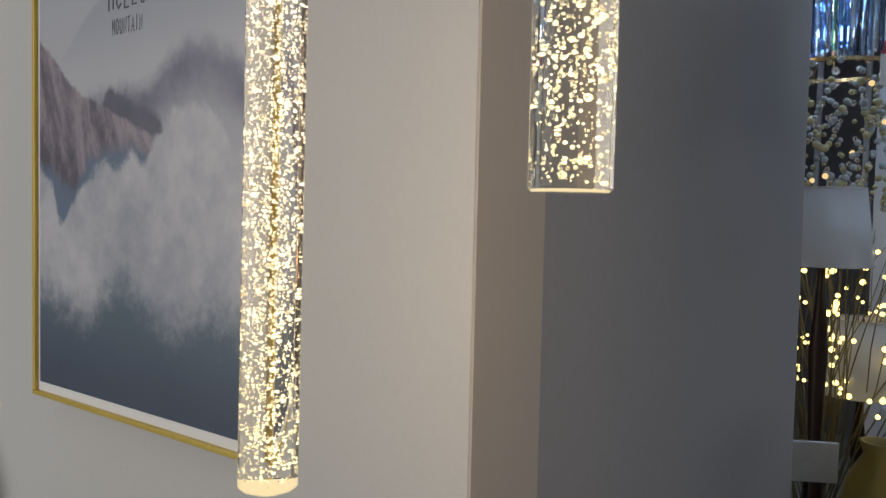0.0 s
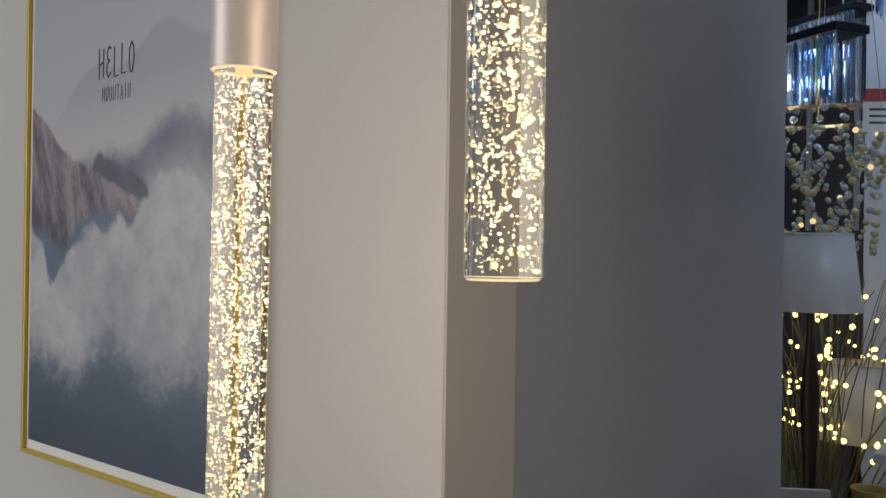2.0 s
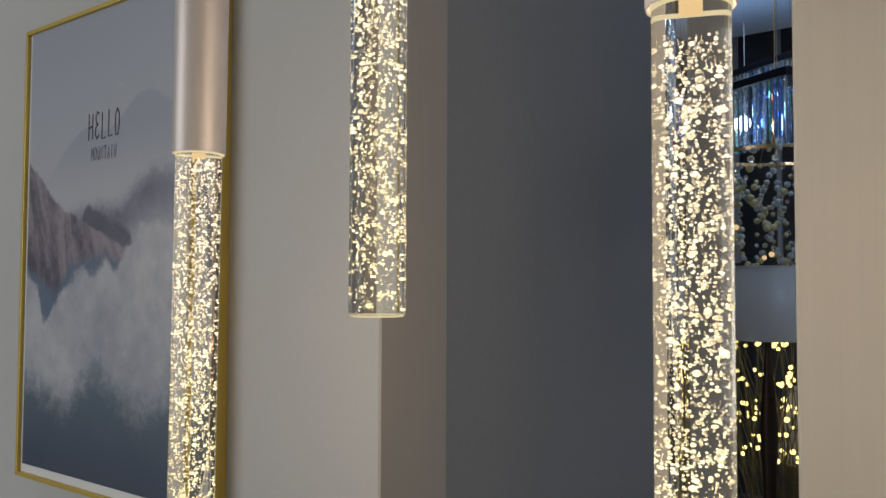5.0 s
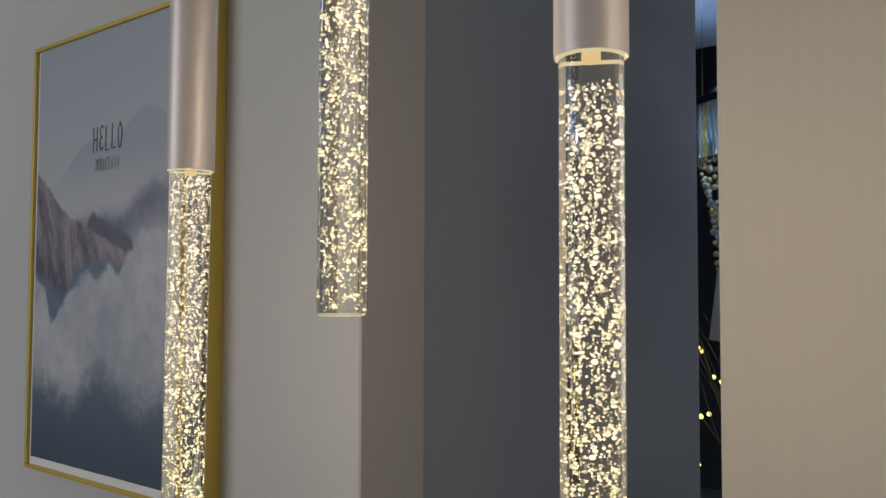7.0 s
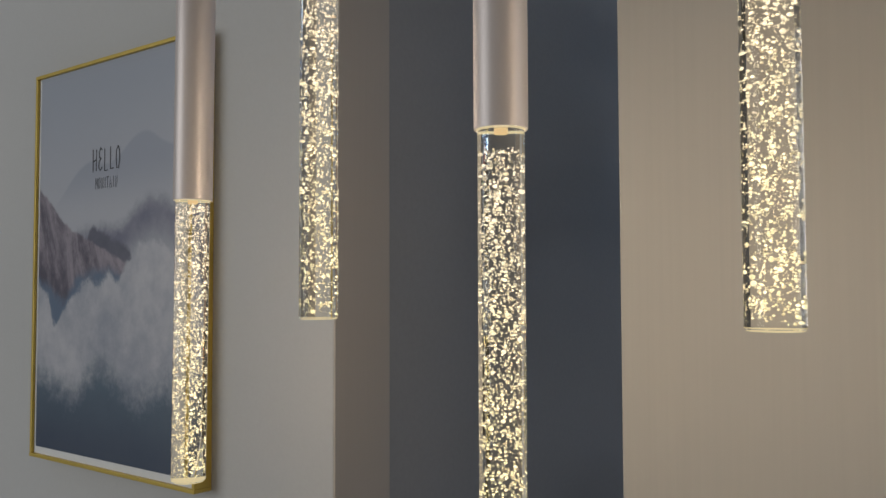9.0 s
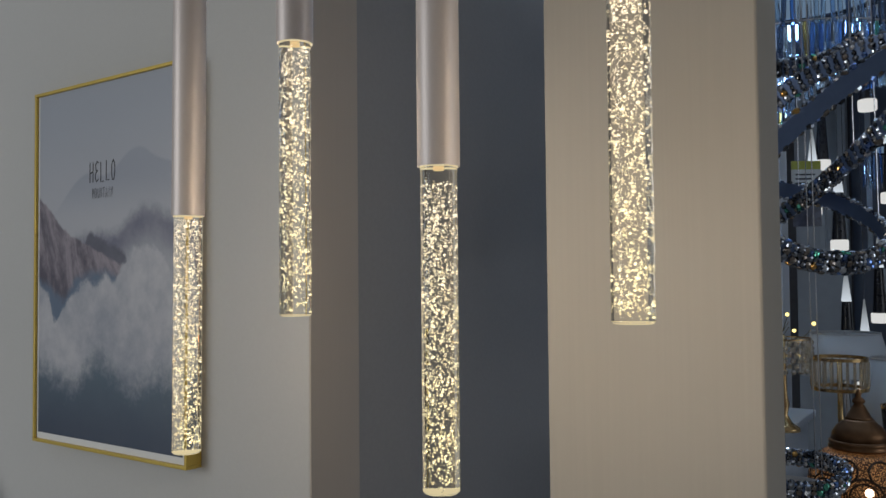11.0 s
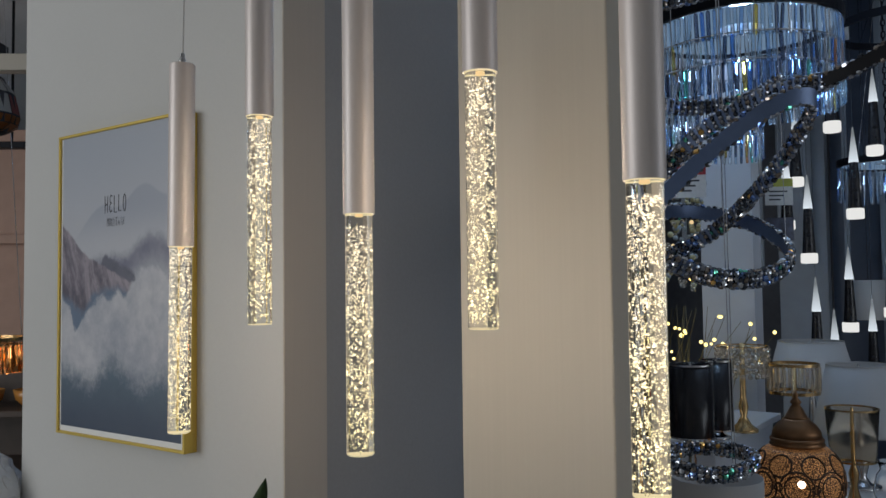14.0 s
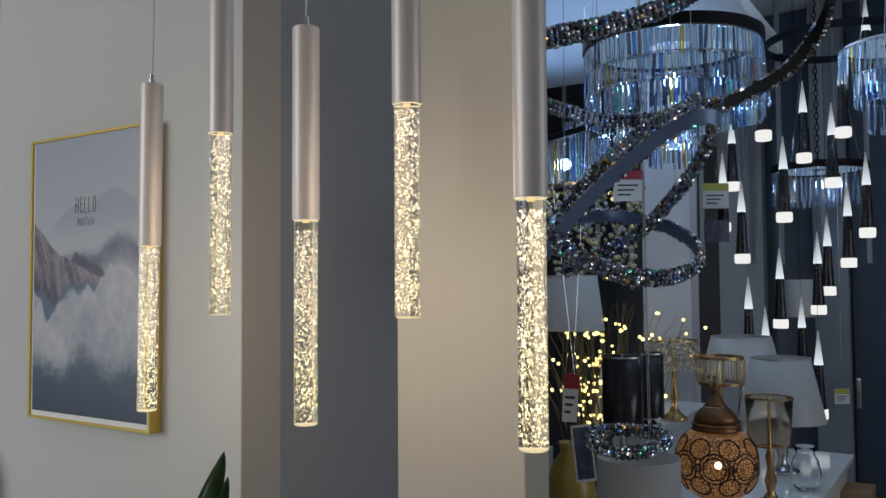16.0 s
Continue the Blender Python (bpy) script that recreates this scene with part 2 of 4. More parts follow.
def pendant(at, seed, turn, long, lean, dense, clear):
    """Satin tube on a cord, an LED in its mouth and a crystal rod below; the origin is the tube's mouth."""
    x, y, z = at
    p = thing("pendant_lamp", at, "champagne metal tube pendant with a lit bubble crystal rod", "pendant lamp", "row of bubble crystal pendants")
    p.matrix_world = pose(x, y, z, 0, lean, turn)
    bm = lathe([(0.0192, 0.004), (0.0198, 0.0), (0.0204, 0.0), (0.0208, 0.002), (0.0208, 0.2985), (0.0196, 0.3), (0.004, 0.3)], 48, caps=False)
    inner = [(0.0192, 0.004), (0.0192, 0.03), (0.001, 0.03)]
    lathe(inner, 48, bm, caps=False)
    tube = part("tube", bm, TUBE, p, "satin champagne metal tube", smooth=True)
    tube.data.set_sharp_from_angle(angle=0.6)
    plate = part("reflector", lathe([(0.0180, 0.0040), (0.0180, 0.0012)], 40), REFLECT, p, "reflector plate with a cream glow of its own")
    part("led", lathe([(0.0042, 0.0010), (0.0042, -0.0036), (0.0036, -0.0042)], 20), GLOWLED, plate, "warm LED chip")
    part("mount_ring", lathe([(0.0186, 0.0015), (0.0186, 0.0002), (0.0182, -0.001), (0.0165, -0.001), (0.0165, 0.0015)], 40, caps=False), HALO, p, "glowing rim of the crystal")
    part("cord_grip", lathe([(0.0052, 0.3), (0.0052, 0.309), (0.004, 0.311), (0.004, 0.318), (0.0018, 0.319)], 20), CHROME, tube, "steel cord grip")
    part("cord", sweep([(0, 0, 0.318), (0.002, 0, 0.36), (0.001, 0.001, 0.5), (0, 0, TOP - z - 0.03)], 0.0016, 8), CORDM, p, "pale suspension cord")
    part("ceiling_cup", lathe([(0.03, TOP - z), (0.03, TOP - z - 0.025), (0.026, TOP - z - 0.03), (0.002, TOP - z - 0.03)], 32), TUBE, p)
    crystal_rod(p, seed, long, dense, clear)
    for h, watts in ((-0.03, 0.05), (-0.075, 0.06), (-0.12, 0.07), (-0.165, 0.08), (-0.21, 0.09), (-0.255, 0.10), (-0.285, 0.10)):
        data = bpy.data.lights.new("crystal_light", "POINT")
        data.energy, data.color, data.shadow_soft_size = watts, (1.0, 0.81, 0.6), 0.0
        lamp = new("crystal_light", data)
        lamp.parent, lamp.location = p, (0, 0, h)
    return p


# the plate's own emission stands in for LED light falling on it
REFLECT = glow("glowing_reflector", (1.0, 0.86, 0.58), 2.4, sampled=False)
GLOWLED, CORDM = LED, plain("pale_grey_cord", (0.6, 0.6, 0.6), 0.4, vary=0.05)
for i, (x, y, z, long, lean, dense, clear) in enumerate([(-0.297, 0.402, 1.703, 0.301, 0.6, 1.15, 0.004), (-0.091, 0.387, 1.887, 0.307, 0.0, 0.7, 0.005), (0.1155, 0.3735, 1.7285, 0.312, 0.0, 0.9, 0.016),
                                                         (0.3155, 0.362, 1.8805, 0.298, 0.0, 0.85, 0.008), (0.531, 0.317, 1.7315, 0.301, 0.0, 0.95, 0.014)]):
    pendant((x, y, z), 11 + i, 0, long, lean, dense, clear)


# ---- the framed print on the partition ----
def print_material():
    """Misty mountains: pale sky, a rocky slope, drifts of cloud and dark blue woods below."""
    m, t, b = nodes_of("mountain_print")
    L = t.links.new

    def node(kind, **kw):
        n = t.nodes.new(kind)
        for k, v in kw.items():
            n.inputs[k].default_value = v
        return n

    def mth(op, a, c=None):
        n = t.nodes.new("ShaderNodeMath")
        n.operation = op
        for i, v in enumerate((a, c)):
            if v is None:
                continue
            if isinstance(v, (int, float)):
                n.inputs[i].default_value = v
            else:
                L(v, n.inputs[i])
        return n.outputs[0]

    def step(v, lo, hi):
        n = node("ShaderNodeMapRange", **{"From Min": lo, "From Max": hi})
        n.interpolation_type = "SMOOTHSTEP"
        L(v, n.inputs[0])
        return n.outputs[0]

    def mix(f, a, c):
        n = t.nodes.new("ShaderNodeMix")
        n.data_type = "RGBA"
        L(f, n.inputs["Factor"])
        for s, v in ((6, a), (7, c)):
            if isinstance(v, tuple):
                n.inputs[s].default_value = (*v, 1)
            else:
                L(v, n.inputs[s])
        return n.outputs[2]

    def curve(x, pts):
        """A ridge line: height over x, through a few knots."""
        n = t.nodes.new("ShaderNodeFloatCurve")
        c = n.mapping.curves[0]
        while len(c.points) < len(pts):
            c.points.new(0.5, 0.5)
        for p, (px, py) in zip(c.points, pts):
            p.location, p.handle_type = (px, py), "AUTO"
        n.mapping.update()
        L(x, n.inputs["Value"])
        return n.outputs[0]

    def noise_of(scale, detail=6.0, rough=0.6, stretch=(1, 1, 1), shift=(0, 0, 0)):
        mp = t.nodes.new("ShaderNodeMapping")
        mp.inputs["Scale"].default_value, mp.inputs["Location"].default_value = stretch, shift
        L(co.outputs["Generated"], mp.inputs[0])
        n = node("ShaderNodeTexNoise", Scale=scale, Detail=detail, Roughness=rough)
        L(mp.outputs[0], n.inputs["Vector"])
        return n.outputs["Fac"]

    co = t.nodes.new("ShaderNodeTexCoord")
    sp = t.nodes.new("ShaderNodeSeparateXYZ")
    L(co.outputs["Generated"], sp.inputs[0])
    u0, v0 = sp.outputs[0], sp.outputs[2]
    wob = mth("MULTIPLY", mth("SUBTRACT", noise_of(7, 8, 0.65, (1, 1, 1.4)), 0.5), 0.10)
    fine = mth("MULTIPLY", mth("SUBTRACT", noise_of(22, 6, 0.7, (1, 1, 1.4), (3, 0, 1)), 0.5), 0.05)
    v = mth("ADD", v0, mth("ADD", wob, fine))
    # sky, a little darker high up
    col = mix(step(v0, 0.55, 1.0), (0.46, 0.47, 0.51), (0.37, 0.40, 0.46))
    # far pale hill
    hill = curve(u0, [(0, 0.60), (0.10, 0.64), (0.36, 0.755), (0.5, 0.745), (0.72, 0.81), (0.85, 0.775), (1, 0.75)])
    col = mix(mth("MULTIPLY", step(mth("SUBTRACT", hill, v0), 0.0, 0.012), step(v0, 0.60, 0.76)), col, (0.335, 0.36, 0.425))
    # middle hill, darkest along its crest and lost in mist below
    mid = curve(u0, [(0, 0.5), (0.3, 0.57), (0.42, 0.585), (0.55, 0.58), (0.68, 0.625), (0.78, 0.648), (0.88, 0.63), (1, 0.585)])
    depth = mth("SUBTRACT", mid, mth("ADD", v0, mth("ADD", mth("MULTIPLY", wob, 0.35), fine)))
    veil = mth("SUBTRACT", 1.0, mth("MULTIPLY", step(depth, 0.03, 0.13), 0.75))
    col = mix(mth("MULTIPLY", mth("MULTIPLY", step(depth, -0.02, 0.035), veil), mth("ADD", 0.35, mth("MULTIPLY", noise_of(5, 6, 0.6), 1.1))), col, (0.16, 0.165, 0.23))
    dark = mth("MULTIPLY", step(mth("SUBTRACT", curve(u0, [(0, 0.4), (0.30, 0.43), (0.38, 0.585), (0.45, 0.578), (0.54, 0.555), (0.64, 0.525), (0.68, 0.46), (1, 0.4)]), mth("ADD", v0, mth("MULTIPLY", fine, 0.7))), 0.0, 0.02), 0.93)
    col = mix(dark, col, mix(noise_of(14, 6, 0.7, (1, 1, 2)), (0.055, 0.06, 0.09), (0.15, 0.15, 0.20)))
    # the rocky slope: gullies that run down from the crest
    slant = mth("ADD", mth("MULTIPLY", u0, 1.0), mth("MULTIPLY", v0, 0.55))
    gully = t.nodes.new("ShaderNodeCombineXYZ")
    L(mth("MULTIPLY", slant, 11.0), gully.inputs[0])
    L(mth("MULTIPLY", mth("SUBTRACT", v0, mth("MULTIPLY", u0, 0.4)), 4.0), gully.inputs[1])
    folds = node("ShaderNodeTexNoise", Scale=1.0, Detail=9.0, Roughness=0.68, Distortion=0.6)
    L(gully.outputs[0], folds.inputs["Vector"])
    rocks = mth("ADD", mth("MULTIPLY", folds.outputs["Fac"], 0.75), mth("MULTIPLY", noise_of(26, 8, 0.7, (1, 1, 1.2), (1, 0, 5)), 0.3))
    slope = curve(u0, [(0, 0.70), (0.06, 0.675), (0.2, 0.60), (0.4, 0.545), (0.56, 0.505), (0.66, 0.47), (0.72, 0.35), (1, 0.25)])
    thin = mth("ADD", v0, mth("MULTIPLY", fine, 0.6))
    below = mth("SUBTRACT", slope, thin)
    tone = mth("SUBTRACT", rocks, mth("MULTIPLY", step(below, 0.02, 0.22), 0.10))
    rock = mix(step(tone, 0.34, 0.64), (0.075, 0.065, 0.095), (0.33, 0.29, 0.33))
    col = mix(mth("MULTIPLY", step(below, 0.0, 0.01), 0.96), col, rock)
    # blue shade under the slope, then the bank of cloud over it
    foot = curve(u0, [(0, 0.46), (0.1, 0.42), (0.2, 0.40), (0.3, 0.45), (0.5, 0.46), (0.66, 0.44), (1, 0.4)])
    col = mix(step(mth("SUBTRACT", foot, v), -0.02, 0.02), col, (0.12, 0.17, 0.25))
    bank = curve(u0, [(0, 0.44), (0.08, 0.40), (0.13, 0.335), (0.18, 0.37), (0.28, 0.415), (0.38, 0.455), (0.43, 0.435), (0.5, 0.46), (0.56, 0.44), (0.60, 0.48), (0.68, 0.525), (0.75, 0.55), (0.84, 0.535), (0.9, 0.50), (0.95, 0.46), (1, 0.50)])
    puffs = mth("ADD", mth("MULTIPLY", noise_of(3.2, 7, 0.62, (1, 1, 1.3), (2, 0, 7)), 0.7), mth("MULTIPLY", noise_of(9, 8, 0.65, (1, 1, 1.5), (5, 0, 2)), 0.35))
    cloud = mix(step(puffs, 0.36, 0.68), (0.31, 0.33, 0.39), (0.56, 0.555, 0.58))
    edge = mth("ADD", v0, mth("ADD", mth("MULTIPLY", wob, 0.7), mth("MULTIPLY", fine, 1.3)))
    col = mix(mth("MULTIPLY", step(mth("SUBTRACT", bank, edge), -0.006, 0.018), 0.97), col, cloud)
    # dark blue woods at the foot with one clear peak
    woods = curve(u0, [(0, 0.19), (0.12, 0.165), (0.28, 0.14), (0.38, 0.19), (0.45, 0.225), (0.52, 0.205), (0.62, 0.17), (0.72, 0.15), (0.85, 0.185), (1, 0.16)])
    low = mix(mth("MULTIPLY", step(v0, 0.0, 0.24), mth("ADD", 0.45, noise_of(6, 8, 0.65, (1, 1, 1.5), (8, 0, 3)))), (0.04, 0.062, 0.105), (0.085, 0.135, 0.185))
    ragged = mth("ADD", v, mth("MULTIPLY", fine, 1.6))
    col = mix(mth("MULTIPLY", step(mth("SUBTRACT", woods, ragged), -0.075, 0.045), 0.96), col, low)
    L(col, b.inputs["Base Color"])
    put(b, Roughness=0.45)
    return m


STROKES = {
    "H": [[(0.1, 0), (0.08, 1)], [(0.82, 0.03), (0.86, 0.98)], [(0.05, 0.45), (0.9, 0.54)]],
    "E": [[(0.88, 0.9), (0.5, 1.0), (0.18, 0.82), (0.28, 0.58), (0.7, 0.53)], [(0.6, 0.53), (0.2, 0.42), (0.12, 0.18), (0.42, 0), (0.9, 0.14)]],
    "L": [[(0.15, 1), (0.14, 0.02), (0.85, 0.05)]],
    "O": [[(0.5, 1), (0.16, 0.78), (0.1, 0.4), (0.3, 0.03), (0.62, 0.02), (0.88, 0.4), (0.82, 0.8), (0.46, 1)]],
    "M": [[(0.08, 0), (0.14, 1), (0.5, 0.35), (0.84, 1), (0.94, 0)]],
    "U": [[(0.12, 1), (0.14, 0.2), (0.45, 0), (0.8, 0.18), (0.86, 1)]],
    "N": [[(0.12, 0), (0.14, 1), (0.84, 0.02), (0.88, 1)]],
    "T": [[(0.05, 0.96), (0.95, 1)], [(0.5, 0.98), (0.48, 0)]],
    "A": [[(0.05, 0), (0.5, 1), (0.95, 0)], [(0.25, 0.35), (0.78, 0.36)]],
    "I": [[(0.5, 0), (0.5, 1)]],
}


def lettering(text, x, z, high, wide, y, parent, name, pen):
    """Hand-drawn capitals in even pen strokes, lying on the print."""
    bm = bmesh.new()
    step = wide / len(text)
    for i, ch in enumerate(text):
        hop = 0.03 * high * math.sin(2.3 * i)
        for line in STROKES[ch]:
            sweep([(x + step * (i + 0.08 + 0.78 * u), 0, z + hop + high * w) for u, w in line], pen, 6, bm)
    for v in bm.verts:
        v.co.y = y + v.co.y * 0.12
    return part(name, bm, INK, parent, "thin black hand-drawn capitals")


def framed_print():
    x0, x1, z0, z1, yf, yb = -1.102, -0.608, 1.293, 2.011, 0.641, 0.674
    f = thing("framed_print", (0, 0, 0), "misty mountain print in a thin deep brass frame on the wall", "picture")
    w = 0.0065
    for nm, b in (("frame_rail", (x0, x1, yf, yb, z1 - w, z1)), ("frame_rail", (x0, x1, yf, yb, z0, z0 + w)),
                  ("frame_stile", (x0, x0 + w, yf + 0.0004, yb, z0 + w, z1 - w)), ("frame_stile", (x1 - w, x1, yf + 0.0004, yb, z0 + w, z1 - w))):
        part(nm, box(*b, 0.0008), GOLD, f, "brushed brass moulding")
    part("mount", box(x0 + w, x1 - w, yf + 0.006, yf + 0.010, z0 + w, z1 - w), PAPER, f, "white border of the print")
    part("print", box(x0 + w + 0.007, x1 - w - 0.010, yf + 0.0052, yf + 0.0056, z0 + w + 0.013, z1 - w), print_material(), f, "misty blue and violet mountain picture")
    lettering("HELLO", -0.910, 1.812, 0.040, 0.089, yf + 0.0049, f, "lettering", 0.0015)
    lettering("MOUNTAIN", -0.900, 1.781, 0.0195, 0.070, yf + 0.0049, f, "lettering", 0.0007)


framed_print()

# ---- hall behind: shell ----
WHITEP = plain("white_lacquer_panel", (0.5, 0.52, 0.56), 0.4, vary=0.06, scale=10)
GREYP = plain("grey_lacquer_panel", (0.28, 0.31, 0.345), 0.45, vary=0.08, scale=14)
NIGHT = plain("dark_blue_panel", (0.06, 0.08, 0.12), 0.4, vary=0.2, scale=9)
BLACK = plain("black_lacquer", (0.012, 0.012, 0.016), 0.25, vary=0.2, scale=30)
SATINBLACK = plain("satin_black_steel", (0.006, 0.007, 0.012), 0.45, metal=0.0, vary=0.1, bump=0, Specular_IOR_Level=0.15)
CRYSTAL = glassy("cut_crystal", (0.90, 0.95, 1.0), 0.06, 1.6)
put(CRYSTAL.node_tree.nodes["Principled BSDF"], Transmission_Weight=0.9)
GEMS = plain("silver_backed_crystal", (0.92, 0.95, 1.0), 0.12, metal=1.0, bump=0)


def tinted(m, stops):
    """Each piece takes its own tint from a ramp."""
    t = m.node_tree
    b, i, c = t.nodes["Principled BSDF"], t.nodes.new("ShaderNodeObjectInfo"), t.nodes.new("ShaderNodeValToRGB")
    c.color_ramp.interpolation = "CONSTANT"
    for k, (at, col) in enumerate(stops):
        e = c.color_ramp.elements[k] if k < 2 else c.color_ramp.elements.new(at)
        e.position, e.color = at, (*col, 1)
    t.links.new(i.outputs["Random"], c.inputs[0])
    t.links.new(c.outputs[0], b.inputs["Base Color"])


# dark, blue and vivid tints imitate reflections and dispersed glints in the pieces
tinted(CRYSTAL, [(0.0, (0.70, 0.86, 1.0)), (0.26, (0.16, 0.22, 0.34)), (0.48, (0.96, 0.98, 1.0)), (0.74, (0.45, 0.68, 1.0)), (0.88, (0.2, 0.45, 1.0)), (0.95, (0.25, 0.9, 0.75)), (0.97, (1.0, 0.75, 0.2)), (0.985, (1.0, 0.45, 0.2))])
tinted(GEMS, [(0.0, (0.34, 0.36, 0.40)), (0.30, (0.74, 0.77, 0.82)), (0.45, (0.12, 0.13, 0.15)), (0.72, (0.36, 0.31, 0.27)), (0.90, (0.25, 0.4, 0.8)), (0.955, (0.2, 0.7, 0.5)), (0.98, (1.0, 0.6, 0.2))])
SHADEW = plain("white_fabric_shade", (0.44, 0.43, 0.42), 0.85, vary=0.06, scale=300, bump=0.1, Coat_Weight=0.6, Coat_Roughness=0.25)
CLEARG = glassy("clear_blown_glass", (0.97, 0.98, 1.0), 0.02, 1.12)
COLDLED = glow("cold_led", (0.45, 0.68, 1.0), 0.3)
PUCK = glow("frosted_white_light", (1.0, 0.99, 0.96), 0.8)


def cone_glow():
    """Frosted tip, lit from its foot: the light thins out towards the point."""
    m = glow("frosted_cone_light", (0.85, 0.93, 1.0), 0.5)
    t = m.node_tree
    co, sp, r = t.nodes.new("ShaderNodeTexCoord"), t.nodes.new("ShaderNodeSeparateXYZ"), t.nodes.new("ShaderNodeMapRange")
    t.links.new(co.outputs["Object"], sp.inputs[0])
    t.links.new(sp.outputs[2], r.inputs[0])
    r.inputs["From Max"].default_value = 0.15
    r.inputs["To Min"].default_value, r.inputs["To Max"].default_value = 0.85, 0.2
    t.links.new(r.outputs[0], t.nodes["Emission"].inputs[1])
    return m


CONE = cone_glow()
FAIRY = glow("warm_fairy_light", (1.0, 0.78, 0.26), 2.6, sampled=False)
BRONZE = plain("pierced_bronze", (0.24, 0.125, 0.06), 0.4, metal=0.8, vary=0.25, scale=40, bump=0.2)
def mosaic():
    """Pierced amber skin: small lit cells in dark metal."""
    m, t, b = nodes_of("amber_mosaic")
    co, vo, rp = t.nodes.new("ShaderNodeTexCoord"), t.nodes.new("ShaderNodeTexVoronoi"), t.nodes.new("ShaderNodeValToRGB")
    vo.inputs["Scale"].default_value = 260
    t.links.new(co.outputs["Object"], vo.inputs["Vector"])
    t.links.new(vo.outputs["Distance"], rp.inputs[0])
    rp.color_ramp.elements[0].position, rp.color_ramp.elements[1].position = 0.30, 0.52
    rp.color_ramp.elements[0].color, rp.color_ramp.elements[1].color = (0.80, 0.38, 0.13, 1), (0.07, 0.03, 0.014, 1)
    t.links.new(rp.outputs[0], b.inputs["Base Color"])
    t.links.new(rp.outputs[0], b.inputs["Emission Color"])
    put(b, Roughness=0.4, Metallic=0.4, Emission_Strength=0.3)
    bp = t.nodes.new("ShaderNodeBump")
    bp.inputs["Strength"].default_value, bp.inputs["Distance"].default_value = 0.5, 0.002
    t.links.new(vo.outputs["Distance"], bp.inputs["Height"])
    t.links.new(bp.outputs[0], b.inputs["Normal"])
    return m


AMBER = mosaic()
DARKBRONZE = plain("dark_bronze", (0.05, 0.03, 0.02), 0.45, metal=0.5, vary=0.2)
TWIG = plain("bare_twig_bark", (0.16, 0.13, 0.06), 0.7, vary=0.3)
VASEG = plain("yellow_glazed_vase", (0.34, 0.24, 0.05), 0.3, vary=0.15, scale=20)
CARDR, CARDW, CARDG = plain("red_card", (0.30, 0.02, 0.03), 0.5), plain("white_card", (0.62, 0.62, 0.60), 0.5), plain("yellow_green_card", (0.42, 0.42, 0.06), 0.5)
PHOTO = plain("dark_photo_print", (0.06, 0.07, 0.11), 0.3, vary=0.9, scale=30, coarse=12)
WOODB = plain("warm_wood_box", (0.30, 0.19, 0.09), 0.5, vary=0.2, scale=15)

setting("wall_panel_white", box(-0.653, -0.373, 4.05, 4.2, 0, TOP, 0.004), WHITEP, "white lacquered pillar between the displays")
for i, (a, c, y, mat, lab) in enumerate([(-3.2, -1.75, 4.9, NIGHT, "dark blue display bay with crystal lamps"), (-0.62, -0.30, 5.6, GREYP, "grey lacquered wall panel"),
                                         (-0.30, 0.02, 5.75, NIGHT, "dark blue display bay"), (0.02, 0.24, 5.6, GREYP, "grey lacquered wall panel"),
                                         (0.24, 0.72, 5.75, NIGHT, "dark blue door leaf in the back wall"), (0.72, 1.02, 5.5, GREYP, "tall grey cabinet front"),
                                         (1.02, 2.2, 5.8, NIGHT, "dark bay at the end of the hall")]):
    setting("wall_panel", box(a, c - 0.004, y, y + 0.1, 0, TOP - 0.01, 0.004), mat, lab)
for i in range(16):
    x = -2.6 + 0.27 * i
    setting("trim", box(x, x + 0.03, 5.44, 5.47, 1.75, TOP - 0.005, 0.003), GREYP, "slim upright grey batten in the back hall")


# ---- lamps of the hall ----
def prism_mesh(length, r, name, mat=None):
    bm = lathe([(r * 0.55, -length), (r, -length * 0.95), (r, -length * 0.06), (r * 0.4, 0)], 6)
    for v in bm.verts:
        v.co.y *= 0.55
    me = bpy.data.meshes.new(name)
    bm.to_mesh(me)
    bm.free()
    me.materials.append(mat or CRYSTAL)
    return me


